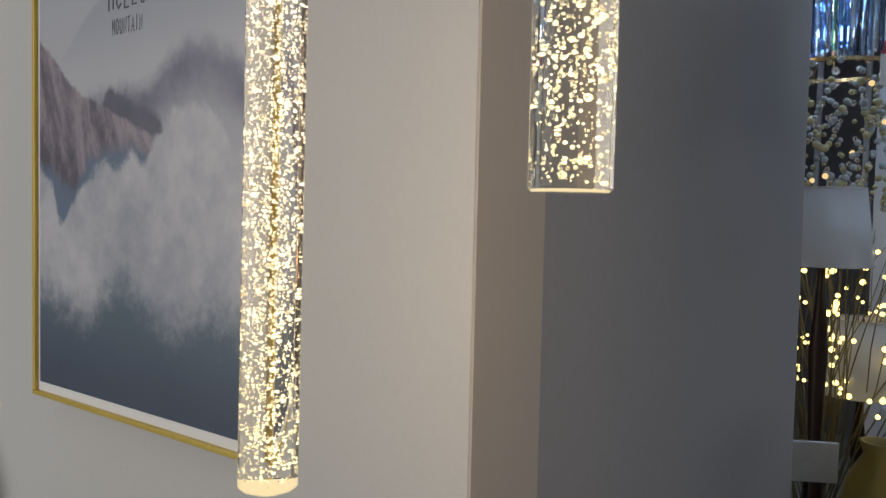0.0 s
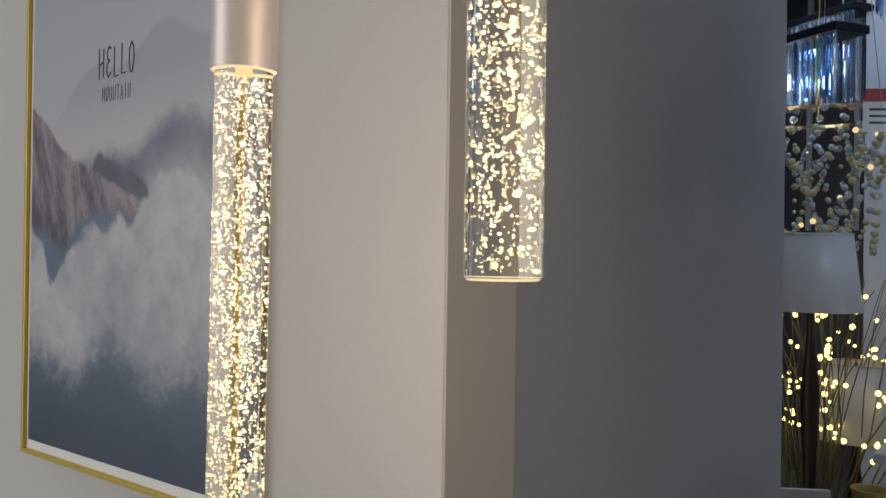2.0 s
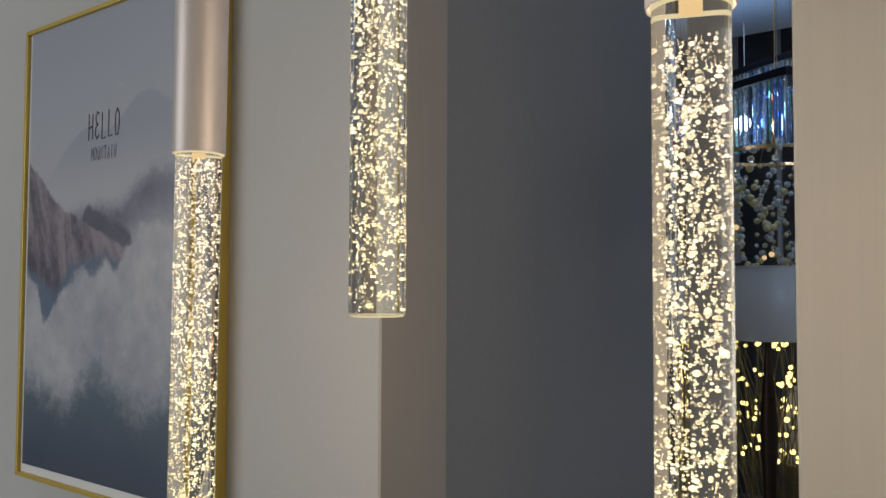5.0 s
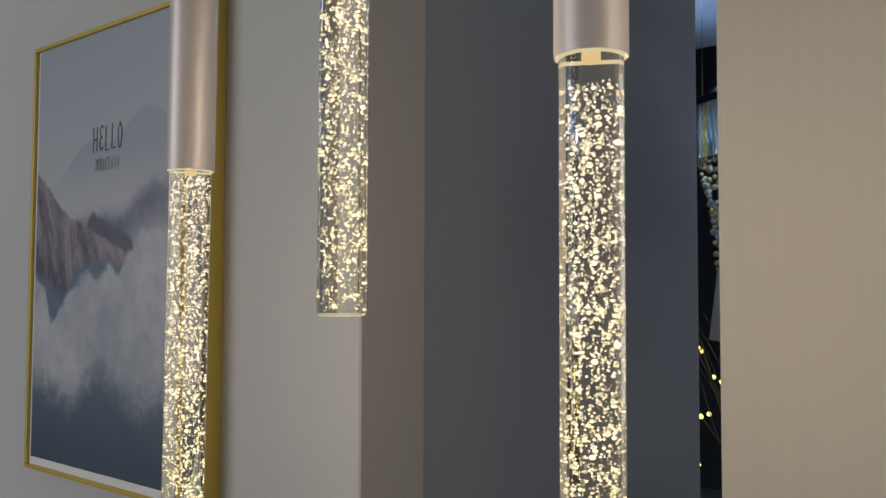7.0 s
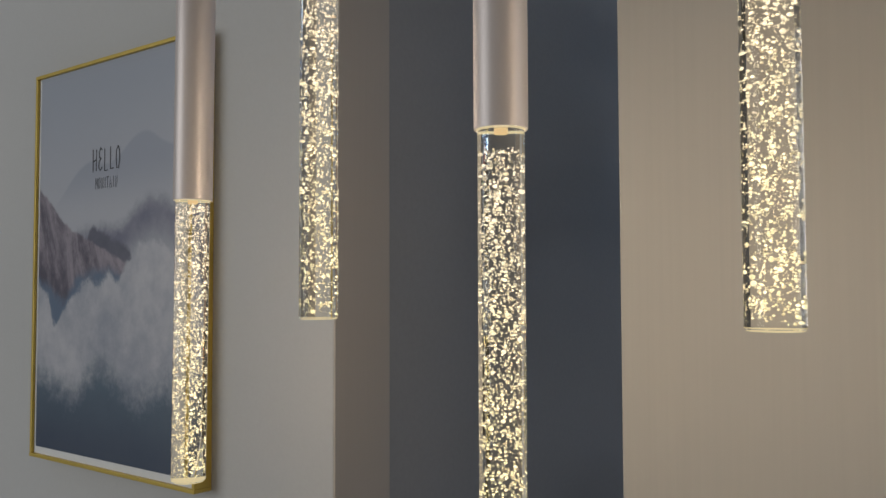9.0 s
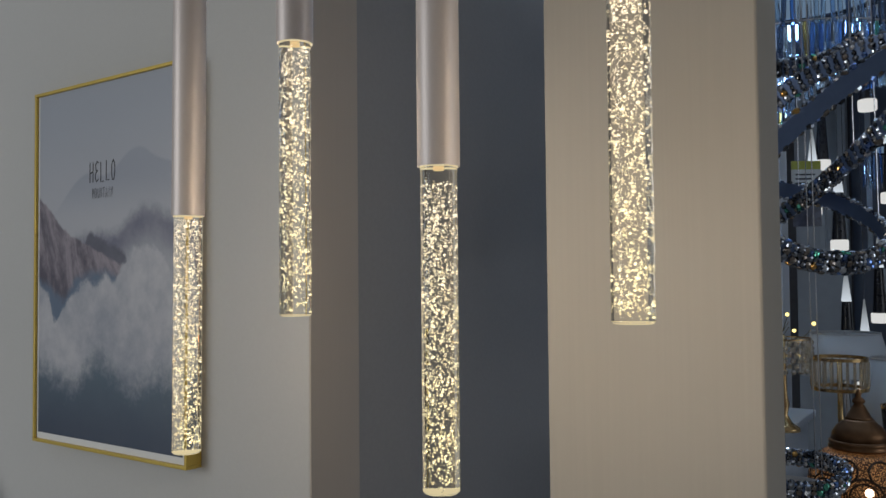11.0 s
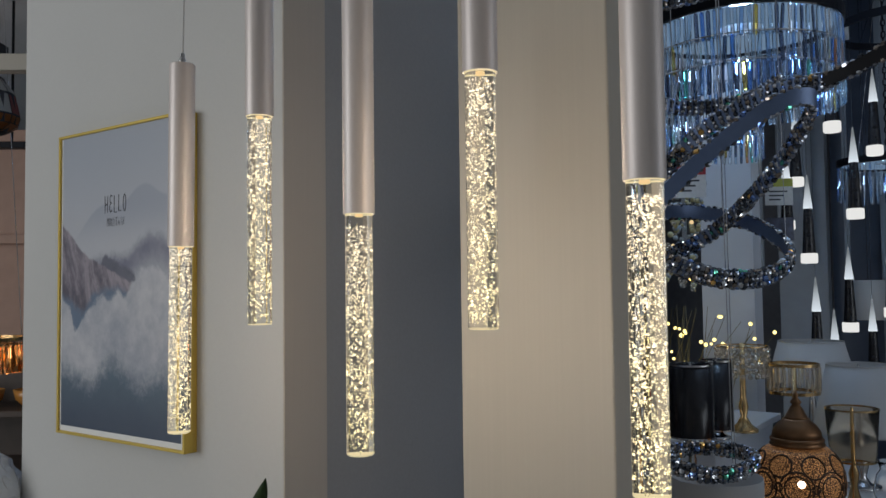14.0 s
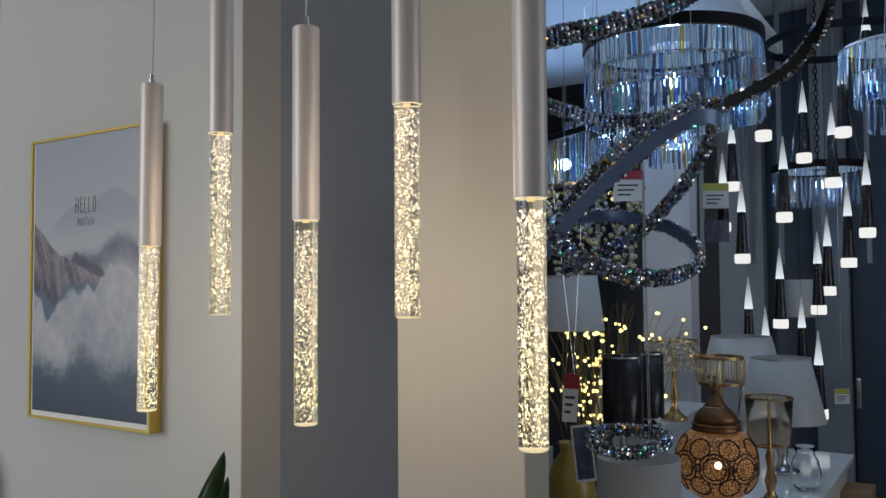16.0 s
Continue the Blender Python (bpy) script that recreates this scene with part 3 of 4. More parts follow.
def drum_chandelier(at, radius, tiers, count, length, label, r=0.007, rim=True, drop=None):
    """Tiers of hanging prisms under a black hoop, with a cold glowing board added inside to brighten them."""
    c = thing("crystal_chandelier", at, label, "chandelier", "crystal chandeliers")
    if rim:
        part("hoop", lathe([(radius - 0.012, 0), (radius + 0.006, 0), (radius + 0.006, 0.044), (radius - 0.012, 0.044), (radius - 0.012, 0)], 64, caps=False), SATINBLACK, c, "black metal hoop", smooth=False)
    me = prism_mesh(length, r, "prism")
    for k in range(tiers):
        rr = radius - 0.004 - (0.0 if drop is None else drop * k)
        n = max(8, int(count * rr / radius))
        z = -0.004 - k * length * 0.9
        part("prism_rail", lathe([(rr - 0.003, z + 0.002), (rr + 0.003, z + 0.002), (rr + 0.003, z + 0.006), (rr - 0.003, z + 0.006), (rr - 0.003, z + 0.002)], 48, caps=False), CHROME, c)
        for i in range(n):
            a = 2 * math.pi * (i + 0.5 * (k % 2)) / n
            o = new("prism", me)
            o.parent = c
            o.matrix_local = pose(rr * math.cos(a), rr * math.sin(a), z, random.uniform(-3, 3), random.uniform(-3, 3), math.degrees(a) + 90 + random.uniform(-14, 14))
    part("glow_board", lathe([(radius * 0.25, 0.012), (radius - 0.02, 0.012), (radius - 0.02, 0.016), (radius * 0.25, 0.016), (radius * 0.25, 0.012)], 48, caps=False), COLDLED, c, "cold glowing board added behind the prisms")
    data = bpy.data.lights.new("chandelier_light", "POINT")
    data.energy, data.color, data.shadow_soft_size = 16 * radius * radius * tiers, (0.42, 0.66, 1.0), 0.03
    lamp = new("chandelier_light", data)
    lamp.parent, lamp.location = c, (0, 0, -tiers * length * 0.4)
    for i in range(3):
        a = 2 * math.pi * i / 3 + 0.4
        part("hanger_wire", sweep([(radius * 0.9 * math.cos(a), radius * 0.9 * math.sin(a), 0.02), (0.02 * math.cos(a), 0.02 * math.sin(a), TOP - at[2])], 0.0012, 6), CHROME, c)
    return c


drum_chandelier((0.000, 2.576, 2.535), 0.337, 3, 100, 0.100, "large round crystal drum chandelier with a black top hoop", r=0.0073)
drum_chandelier((-0.368, 3.768, 2.464), 0.135, 2, 34, 0.11, "small round crystal chandelier behind the spiral rings", rim=False)
drum_chandelier((0.148, 3.148, 2.471), 0.10, 2, 30, 0.075, "small cluster of hanging crystals under the large drum", rim=False, drop=0.03)
drum_chandelier((0.151, 5.071, 2.324), 0.28, 1, 60, 0.20, "round crystal ceiling lamp with black frame on a chain")
drum_chandelier((0.680, 3.840, 2.737), 0.25, 3, 60, 0.14, "tiered crystal chandelier with curved arms", rim=False, drop=0.06)


def bar_chandelier(at, sx, sy, turn, label):
    """A long rectangular crystal lamp under a black tray."""
    c = thing("crystal_chandelier", at, label, "chandelier", "crystal chandeliers", turn=turn)
    part("tray", box(-sx / 2, sx / 2, -sy / 2, sy / 2, 0, 0.03, 0.003), SATINBLACK, c, "black metal tray")
    me = prism_mesh(0.22, 0.008, "prism")
    for s in (-1, 1):
        for i in range(24):
            o = new("prism", me)
            o.parent = c
            o.matrix_local = pose(-sx / 2 + sx * (i + 0.5) / 24, s * sy * 0.42, -0.002, 0, 0, random.uniform(0, 60))
    for i in range(3):
        bm = bmesh.new()
        bmesh.ops.create_icosphere(bm, subdivisions=2, radius=0.011, matrix=Matrix.Translation((sx * (i - 1) * 0.3, 0, -0.06)))
        part("bulb", bm, COLDLED, c, "cold white bulb", smooth=True)
    # point light added inside to brighten the bar's crystals and the gap
    data = bpy.data.lights.new("chandelier_light", "POINT")
    data.energy, data.color, data.shadow_soft_size = 2.2, (0.6, 0.78, 1.0), 0.03
    lamp = new("chandelier_light", data)
    lamp.parent, lamp.location = c, (0, 0, -0.12)
    for s in (-1, 1):
        part("hanger_wire", sweep([(s * sx * 0.3, 0, 0.03), (s * sx * 0.3, 0, TOP - at[2])], 0.0015, 6), CHROME, c)


bar_chandelier((-0.913, 4.165, 2.668), 0.62, 0.16, 150, "rectangular crystal pendant with a black tray")
bar_chandelier((-0.773, 3.270, 2.358), 0.60, 0.16, 150, "rectangular crystal pendant behind the slate wall")


def smooth_path(knots, n, closed=False):
    """Catmull-Rom through knots."""
    k = [Vector(p) for p in knots]
    m = len(k)
    out = []
    segs = m if closed else m - 1
    for s in range(segs):
        g = (lambda i: k[i % m]) if closed else (lambda i: k[max(0, min(m - 1, i))])
        p0, p1, p2, p3 = g(s - 1), g(s), g(s + 1), g(s + 2)
        for j in range(n):
            u = j / n
            out.append(0.5 * (2 * p1 + (p2 - p0) * u + (2 * p0 - 5 * p1 + 4 * p2 - p3) * u * u + (3 * p1 - p0 - 3 * p2 + p3) * u ** 3))
    if not closed:
        out.append(k[-1])
    return out


def ribbon(path, high, thick, closed=False):
    """An upright flat channel along a path."""
    bm = bmesh.new()
    n = len(path)
    rings, frames = [], []
    for i, p in enumerate(path):
        a, b = (path[(i - 1) % n], path[(i + 1) % n]) if closed else (path[max(i - 1, 0)], path[min(i + 1, n - 1)])
        d = (b - a).normalized()
        side = d.cross(Vector((0.12, -0.18, 1))).normalized()
        up = side.cross(d).normalized()
        frames.append((p, d, side, up))
        rings.append([bm.verts.new(p + side * sx * thick / 2 + up * sz * high / 2) for sx, sz in ((-1, -1), (1, -1), (1, 1), (-1, 1))])
    pairs = list(zip(rings, rings[1:])) + ([(rings[-1], rings[0])] if closed else [])
    for a, b in pairs:
        for k in range(4):
            bm.faces.new((a[k], a[(k + 1) % 4], b[(k + 1) % 4], b[k]))
    if not closed:
        bm.faces.new(rings[0][::-1])
        bm.faces.new(rings[-1])
    bmesh.ops.recalc_face_normals(bm, faces=bm.faces)
    return bm, frames


def gem_mesh():
    """A square cut gem, a little flattened."""
    bm = lathe([(0.0052, -0.004), (0.0092, 0.0), (0.0070, 0.0050), (0.0028, 0.0066)], 6)
    me = bpy.data.meshes.new("gem")
    bm.to_mesh(me)
    bm.free()
    me.materials.append(GEMS)
    return me


GEM = gem_mesh()


def jewelled_ring(owner, knots, closed, high=0.034, faces=(-1,), edges=True, metal=None):
    """A steel channel with cut crystals on the faces given and along its two edges."""
    path = smooth_path(knots, 20, closed)
    bm, frames = ribbon(path, high, 0.010, closed)
    band = part("band", bm, metal or STEELBLUE, owner, "smooth steel channel")
    walked, last = 0.0, None
    for p, d, side, up in frames:
        if last is not None:
            walked += (p - last).length
        if last is None or walked > 0.0115:
            walked = 0.0
            spots = [(sg * side, up * h) for sg in faces for h in (-0.33 * high, 0.0, 0.33 * high)]
            spots += [(sg * up, up * sg * (high / 2 - 0.006)) for sg in (-1, 1)] if edges else []
            for q, off in spots:
                o = new("gem", GEM)
                o.parent = band
                m = Matrix((d, q.cross(d), q)).transposed().to_4x4()
                o.matrix_local = Matrix.Translation(p + q * 0.006 + off) @ m @ pose(0, 0, 0, random.uniform(-28, 28), random.uniform(-28, 28), random.uniform(0, 60)) @ Matrix.Scale(random.uniform(0.6, 1.0), 4)
        last = p


STEELBLUE = plain("brushed_blue_steel", (0.13, 0.19, 0.33), 0.35, metal=0.4, vary=0.1, bump=0)
spiral = thing("spiral_ring_chandelier", (0, 0, 0), "spiral of black steel ribbons set with cut crystals hanging on wires", "chandelier")
jewelled_ring(spiral, [(0.748, 1.304, 2.266), (0.708, 1.354, 2.178), (0.621, 1.397, 2.101), (0.487, 1.431, 2.055)], False, 0.026, faces=(), metal=SATINBLACK)
jewelled_ring(spiral, [(0.484, 1.441, 2.057), (0.336, 1.500, 2.056), (0.157, 1.566, 1.987), (0.001, 1.533, 1.814), (-0.083, 1.485, 1.681)], False, faces=(1, -1))
jewelled_ring(spiral, [(0.067, 1.225, 1.660), (0.172, 1.262, 1.802), (0.300, 1.304, 1.926), (0.418, 1.341, 2.006), (0.469, 1.410, 2.015), (0.414, 1.497, 1.954), (0.305, 1.609, 1.865), (0.136, 1.743, 1.763), (-0.054, 1.684, 1.666)], False)
jewelled_ring(spiral, [(0.360, 1.630, 1.687), (0.339, 1.464, 1.644), (0.270, 1.334, 1.647), (0.203, 1.253, 1.682), (0.124, 1.235, 1.734), (0.043, 1.442, 1.796), (0.083, 1.705, 1.825), (0.206, 1.787, 1.799), (0.310, 1.738, 1.744)], True)
jewelled_ring(spiral, [(0.249, 0.785, 2.074), (0.305, 0.879, 2.110), (0.372, 1.004, 2.156), (0.450, 1.147, 2.222), (0.509, 1.242, 2.297)], False, faces=(1, -1))
jewelled_ring(spiral, [(-0.069, 1.470, 2.147), (-0.039, 1.609, 2.141), (0.054, 1.790, 2.122), (0.198, 1.884, 2.138), (0.286, 1.938, 2.197)], False, faces=(1, -1))
for x, y, z in ((0.166, 1.759, 1.824), (0.337, 1.698, 1.707), (0.305, 1.609, 1.865), (0.117, 1.542, 1.941), (-0.054, 1.684, 1.666)):
    part("hanger_wire", sweep([(x, y, z), (x * 0.9 + 0.02, y * 0.95 + 0.06, TOP)], 0.0011, 6), CHROME, spiral)

hoop = thing("crystal_hoop_pendant", (0, 0, 0), "small crystal studded hoop pendant hanging low on wires", "pendant lamp")
jewelled_ring(hoop, [(0.275, 1.600, 1.208), (0.269, 1.476, 1.204), (0.216, 1.418, 1.205), (0.144, 1.418, 1.216), (0.089, 1.526, 1.220), (0.101, 1.653, 1.214), (0.171, 1.711, 1.208), (0.238, 1.683, 1.206)], True, 0.03, faces=(1, -1))
for x, y, z in ((0.232, 1.589, 1.328), (0.211, 1.636, 1.321)):
    part("hanger_wire", sweep([(x, y, z - 0.13), (x - 0.02, y, TOP)], 0.0013, 6), CHROME, hoop)


def cone_pendant(at):
    """Frosted cone tip, black tapered body and a glowing foot; the origin is where the tip meets the body."""
    p = thing("cone_pendant", at, "slim black cone pendant with frosted tip and glowing white foot", "pendant lamp", "cluster of cone pendants")
    part("tip", lathe([(0.003, 0.185), (0.024, 0.004), (0.024, 0.0)], 20), CONE, p, "frosted glowing tip", smooth=True).data.set_sharp_from_angle(angle=0.6)
    part("body", lathe([(0.021, 0.0), (0.034, -0.235), (0.034, -0.24)], 20), BLACK, p, "black lacquered taper", smooth=True).data.set_sharp_from_angle(angle=0.6)
    part("foot", lathe([(0.040, -0.24), (0.043, -0.245), (0.043, -0.288), (0.038, -0.294)], 24), PUCK, p, "glowing frosted foot", smooth=True).data.set_sharp_from_angle(angle=0.6)
    part("wire", sweep([(0, 0, 0.185), (0, 0, TOP - at[2])], 0.0012, 6), BLACK, p)
    return p


CONES = [(0.499, 4.426, 3.002), (0.374, 4.419, 2.721), (0.145, 4.573, 2.618), (0.311, 4.452, 2.449), (-0.283, 4.659, 2.490), (0.088, 4.256, 2.254), (0.015, 4.126, 2.696),
         (0.465, 4.566, 2.169), (-0.149, 4.292, 2.031), (-0.311, 4.534, 2.232), (0.359, 4.625, 2.004), (0.226, 4.786, 1.842), (-0.017, 4.637, 1.649), (0.199, 4.595, 1.735), (-0.131, 4.333, 1.478),
         (0.066, 4.827, 1.352), (-0.065, 4.445, 1.302), (0.229, 4.345, 1.175)]
for at in CONES:
    cone_pendant(at)


# ---- display tables and table lamps ----
def table(x0, x1, y0, y1, top, label, mat, skirt=True):
    t = thing("display_table", ((x0 + x1) / 2, (y0 + y1) / 2, 0), label, "table", "display tables")
    hx, hy = (x1 - x0) / 2, (y1 - y0) / 2
    part("tabletop", box(-hx, hx, -hy, hy, top - 0.03, top, 0.004), mat, t)
    if skirt:
        part("plinth", box(-hx + 0.03, hx - 0.03, -hy + 0.03, hy - 0.03, 0, top - 0.03, 0.004), mat, t)
    else:
        for sx in (-1, 1):
            for sy in (-1, 1):
                part("leg", box(sx * (hx - 0.04) - 0.02, sx * (hx - 0.04) + 0.02, sy * (hy - 0.04) - 0.02, sy * (hy - 0.04) + 0.02, 0, top - 0.03, 0.003), mat, t)
    return t


TABLEW = plain("glossy_white_lacquer", (0.78, 0.79, 0.8), 0.12, vary=0.03, scale=10, bump=0)
table(-0.12, 0.439, 1.95, 3.95, 0.78, "long white lacquered display table", TABLEW)
table(-0.36, -0.15, 2.70, 3.6, 1.03, "tall white display plinth with lamps", WHITEP)
table(-0.75, -0.14, 1.9, 2.70, 0.70, "low white display plinth", WHITEP)


def lamp_shade(parent, r0, r1, z0, z1, mat, name="shade", label=""):
    return part(name, lathe([(r0, z0), (r1, z1), (r1 - 0.003, z1), (r0 - 0.003, z0), (r0, z0)], 40, caps=False), mat, parent, label, smooth=True)


def table_lamp(at, foot, r0, r1, z0, z1, shade_mat, base_mat, label, shade_label, base="stem", name="table_lamp"):
    """at: the table's surface under the lamp; z0, z1: the shade's lower and upper edge above it."""
    p = thing(name, at, label, name.replace("_", " "), "table lamps on display" if name == "table_lamp" else "floor lamps on display")
    if base == "stem":
        prof = [(foot, 0), (foot, 0.012), (foot * 0.5, 0.022), (foot * 0.22, 0.05), (foot * 0.38, z0 * 0.4), (foot * 0.18, z0 * 0.6), (foot * 0.3, z0 * 0.8), (foot * 0.12, z0 * 0.95), (foot * 0.1, z1 - 0.02)]
    else:
        prof = [(foot * 0.6, 0), (foot, z0 * 0.3), (foot * 0.9, z0 * 0.6), (foot * 0.25, z0 * 0.9), (foot * 0.12, z0), (foot * 0.1, z1 - 0.02)]
    part("base", lathe(prof, 32), base_mat, p, smooth=True)
    shade = lamp_shade(p, r0, r1, z0, z1, shade_mat, label=shade_label)
    part("finial", lathe([(0.004, z1 - 0.02), (0.008, z1 - 0.012), (0.003, z1 + 0.004)], 12), base_mat, shade)
    for zz, rr in ((z0, r0), (z1, r1)):
        part("trim_ring", lathe([(rr - 0.004, zz - 0.003), (rr + 0.0015, zz - 0.003), (rr + 0.0015, zz + 0.003), (rr - 0.004, zz + 0.003), (rr - 0.004, zz - 0.003)], 40, caps=False), base_mat if shade_mat is not SHADEW else SHADEW, shade)
    return p


SMOKE = glassy("smoked_gold_glass", (0.93, 0.85, 0.74), 0.18, 1.12)
GILT = plain("polished_gilt_metal", (0.62, 0.42, 0.20), 0.25, metal=1.0, vary=0.1, bump=0)
x, y, z = (0.220, 3.366, 1.034)
table_lamp((x, y, 0.78), 0.07, 0.185, 0.125, z - 0.78 - 0.02, z - 0.78 + 0.255, SHADEW, CHROME, "table lamp with a wide white fabric shade", "white tapered fabric shade")
x, y, z = (-0.076, 3.904, 1.216)
table_lamp((x, y, 0.0), 0.09, 0.20, 0.15, z - 0.06, z + 0.13, SHADEW, CHROME, "floor standing lamp with white fabric shade", "white tapered fabric shade", name="floor_lamp")
x, y, z = (0.288, 2.778, 1.007)
table_lamp((x, y, 0.78), 0.06, 0.075, 0.088, z - 0.78, z - 0.78 + 0.18, SMOKE, GILT, "gilt table lamp with a smoked glass shade", "smoked gold glass shade")
x, y, z = (0.031, 3.076, 1.252)
ringlamp = thing("table_lamp", (x, y, 0.78), "gilt table lamp with a ring of crystal drops", "table lamp", "table lamps on display")
h = z - 0.78
part("base", lathe([(0.06, 0), (0.06, 0.012), (0.03, 0.025), (0.012, 0.06), (0.02, 0.12), (0.01, 0.2), (0.009, h + 0.04)], 28), GILT, ringlamp, "gilt turned base", smooth=True)
for dz in (-0.062, 0.048):
    part("hoop", lathe([(0.091, h + dz), (0.098, h + dz), (0.098, h + dz + 0.012), (0.091, h + dz + 0.012), (0.091, h + dz)], 40, caps=False), GILT, ringlamp, "gilt hoop")
CHAMPAGNE = glassy("champagne_crystal", (0.96, 0.86, 0.72), 0.05, 1.5)
put(CHAMPAGNE.node_tree.nodes["Principled BSDF"], Transmission_Weight=0.85)
drop = prism_mesh(0.10, 0.008, "drop", CHAMPAGNE)
for i in range(22):
    o = new("drop", drop)
    o.parent = ringlamp
    o.matrix_local = pose(0.094 * math.cos(2 * math.pi * i / 22), 0.094 * math.sin(2 * math.pi * i / 22), h + 0.048, 0, 0, 16 * i)
x, y, z = (-0.144, 2.372, 1.231)
table_lamp((x, y, 0.70), 0.05, 0.074, 0.074, z - 0.70 - 0.12, z - 0.70 + 0.125, BLACK, CHROME, "table lamp with a glossy black drum shade", "glossy black drum shade")
x, y, z = (-0.192, 2.800, 1.200)
table_lamp((x, y, 1.03), 0.05, 0.062, 0.062, z - 1.03 - 0.13, z - 1.03 + 0.135, BLACK, CHROME, "table lamp with a taller black drum shade", "black drum shade")
x, y, z = (-0.573, 2.870, 1.533)
table_lamp((x, y, 0.0), 0.10, 0.15, 0.12, z - 0.11, z + 0.13, SHADEW, DARKBRONZE, "tall floor lamp with a plastic-wrapped white shade", "white fabric shade in clear wrap", name="floor_lamp")
x, y, z = (-0.566, 3.50, 0.91)
table_lamp((x, y, 0.0), 0.09, 0.16, 0.118, z, z + 0.28, SHADEW, DARKBRONZE, "floor lamp with a pale tapered shade", "pale tapered shade", name="floor_lamp")
x, y, z = (0.093, 1.873, 1.030)
cyl = thing("drum_lamp", (x, y, 0.70), "large white drum lamp standing on the plinth", "table lamp", "table lamps on display")
part("base", lathe([(0.06, 0), (0.06, 0.012), (0.01, 0.02), (0.008, 0.2)], 24), CHROME, cyl)
lamp_shade(cyl, 0.125, 0.125, 0.0, z - 0.70 + 0.07, SHADEW)


def crystal_table_lamp(at, label):
    p = thing("table_lamp", at, label, "table lamp", "table lamps on display")
    part("base", lathe([(0.055, 0), (0.055, 0.012), (0.03, 0.03), (0.012, 0.06), (0.02, 0.10), (0.012, 0.14), (0.01, 0.36)], 24), GILT, p, "gilt turned base", smooth=True)
    sh = part("shade_rail", lathe([(0.10, 0.345), (0.103, 0.345), (0.103, 0.35), (0.10, 0.35), (0.10, 0.345)], 40, caps=False), GILT, p)
    bm = bmesh.new()
    bmesh.ops.create_icosphere(bm, subdivisions=1, radius=0.011)
    me = bpy.data.meshes.new("bead")
    bm.to_mesh(me)
    bm.free()
    me.materials.append(CHAMPAGNE)
    for k in range(6):
        for i in range(22):
            a = 2 * math.pi * (i + 0.5 * (k % 2)) / 22
            o = new("bead", me)
            o.parent = p
            o.matrix_local = pose(0.1 * math.cos(a), 0.1 * math.sin(a), 0.335 - 0.021 * k, random.uniform(0, 90), 0, random.uniform(0, 90))


x, y, z = (-0.155, 3.023, 1.087)
crystal_table_lamp((x, y, 1.03), "gilt table lamp with a shade of crystal beads")


def lantern(at):
    """A pierced bronze globe lantern with a low dome, a cone with finial and round medallions."""
    p = thing("moroccan_lantern", at, "pierced bronze globe lantern with glowing amber mosaic", "lantern")
    prof = [(0.075, 0.0), (0.082, 0.012), (0.06, 0.03), (0.05, 0.06)] + [(0.143 * math.cos(a), 0.2 + 0.137 * math.sin(a)) for a in [math.radians(-70 + 7 * i) for i in range(18)]]
    part("globe", lathe(prof, 56), AMBER, p, "amber mosaic globe", smooth=True)
    part("collar", lathe([(0.079, 0.309), (0.084, 0.313), (0.084, 0.318), (0.079, 0.322), (0.083, 0.327), (0.083, 0.333), (0.078, 0.337)], 40), BRONZE, p, "ribbed bronze collar", smooth=True)
    part("dome", lathe([(0.077, 0.337), (0.073, 0.357), (0.060, 0.376), (0.044, 0.390), (0.040, 0.396)], 40), BRONZE, p, "pierced bronze dome", smooth=True)
    part("spire", lathe([(0.040, 0.396), (0.034, 0.402), (0.018, 0.432), (0.012, 0.440), (0.018, 0.446), (0.016, 0.452), (0.006, 0.462), (0.009, 0.468), (0.002, 0.484)], 24), BRONZE, p, smooth=True)
    mid = Vector((0, 0, 0.2))
    for i in range(8):
        for turn, z, big in ((0.2, 0.2, 0.053), (0.2, 0.2, 0.038), (0.593, 0.262, 0.036), (0.593, 0.138, 0.036), (0.593, 0.2, 0.012)):
            a = 2 * math.pi * i / 8 + turn
            el = math.asin((z - 0.2) / 0.137)
            n = Vector((math.cos(a) * math.cos(el), math.sin(a) * math.cos(el), math.sin(el)))
            u = n.cross(Vector((0, 0, 1))).normalized()
            w = n.cross(u)
            pts = [mid + n * 0.141 + big * (math.cos(k * math.pi / 10) * u + math.sin(k * math.pi / 10) * w) for k in range(21)]
            pts = [mid + (q - mid).normalized() * 0.1415 for q in pts]
            part("medallion", sweep(pts, 0.0034, 6), DARKBRONZE, p, "dark bronze ring")
    bm = bmesh.new()
    bmesh.ops.create_icosphere(bm, subdivisions=2, radius=0.012, matrix=Matrix.Translation((0.040, -0.133, 0.215)))
    part("bulb", bm, glow("warm_lantern_bulb", (1.0, 0.82, 0.62), 6.0), p, "warm bulb showing through the mosaic", smooth=True)


x, y, z = (0.188, 2.401, 1.034)
lantern((x, y, 0.80))
dish = thing("display_dish", (x, y, 0.78), "flat bronze dish under the lantern", "dish")
part("dish", lathe([(0.08, 0), (0.10, 0.015), (0.095, 0.02), (0.06, 0.0195)], 32), BRONZE, dish, smooth=True)

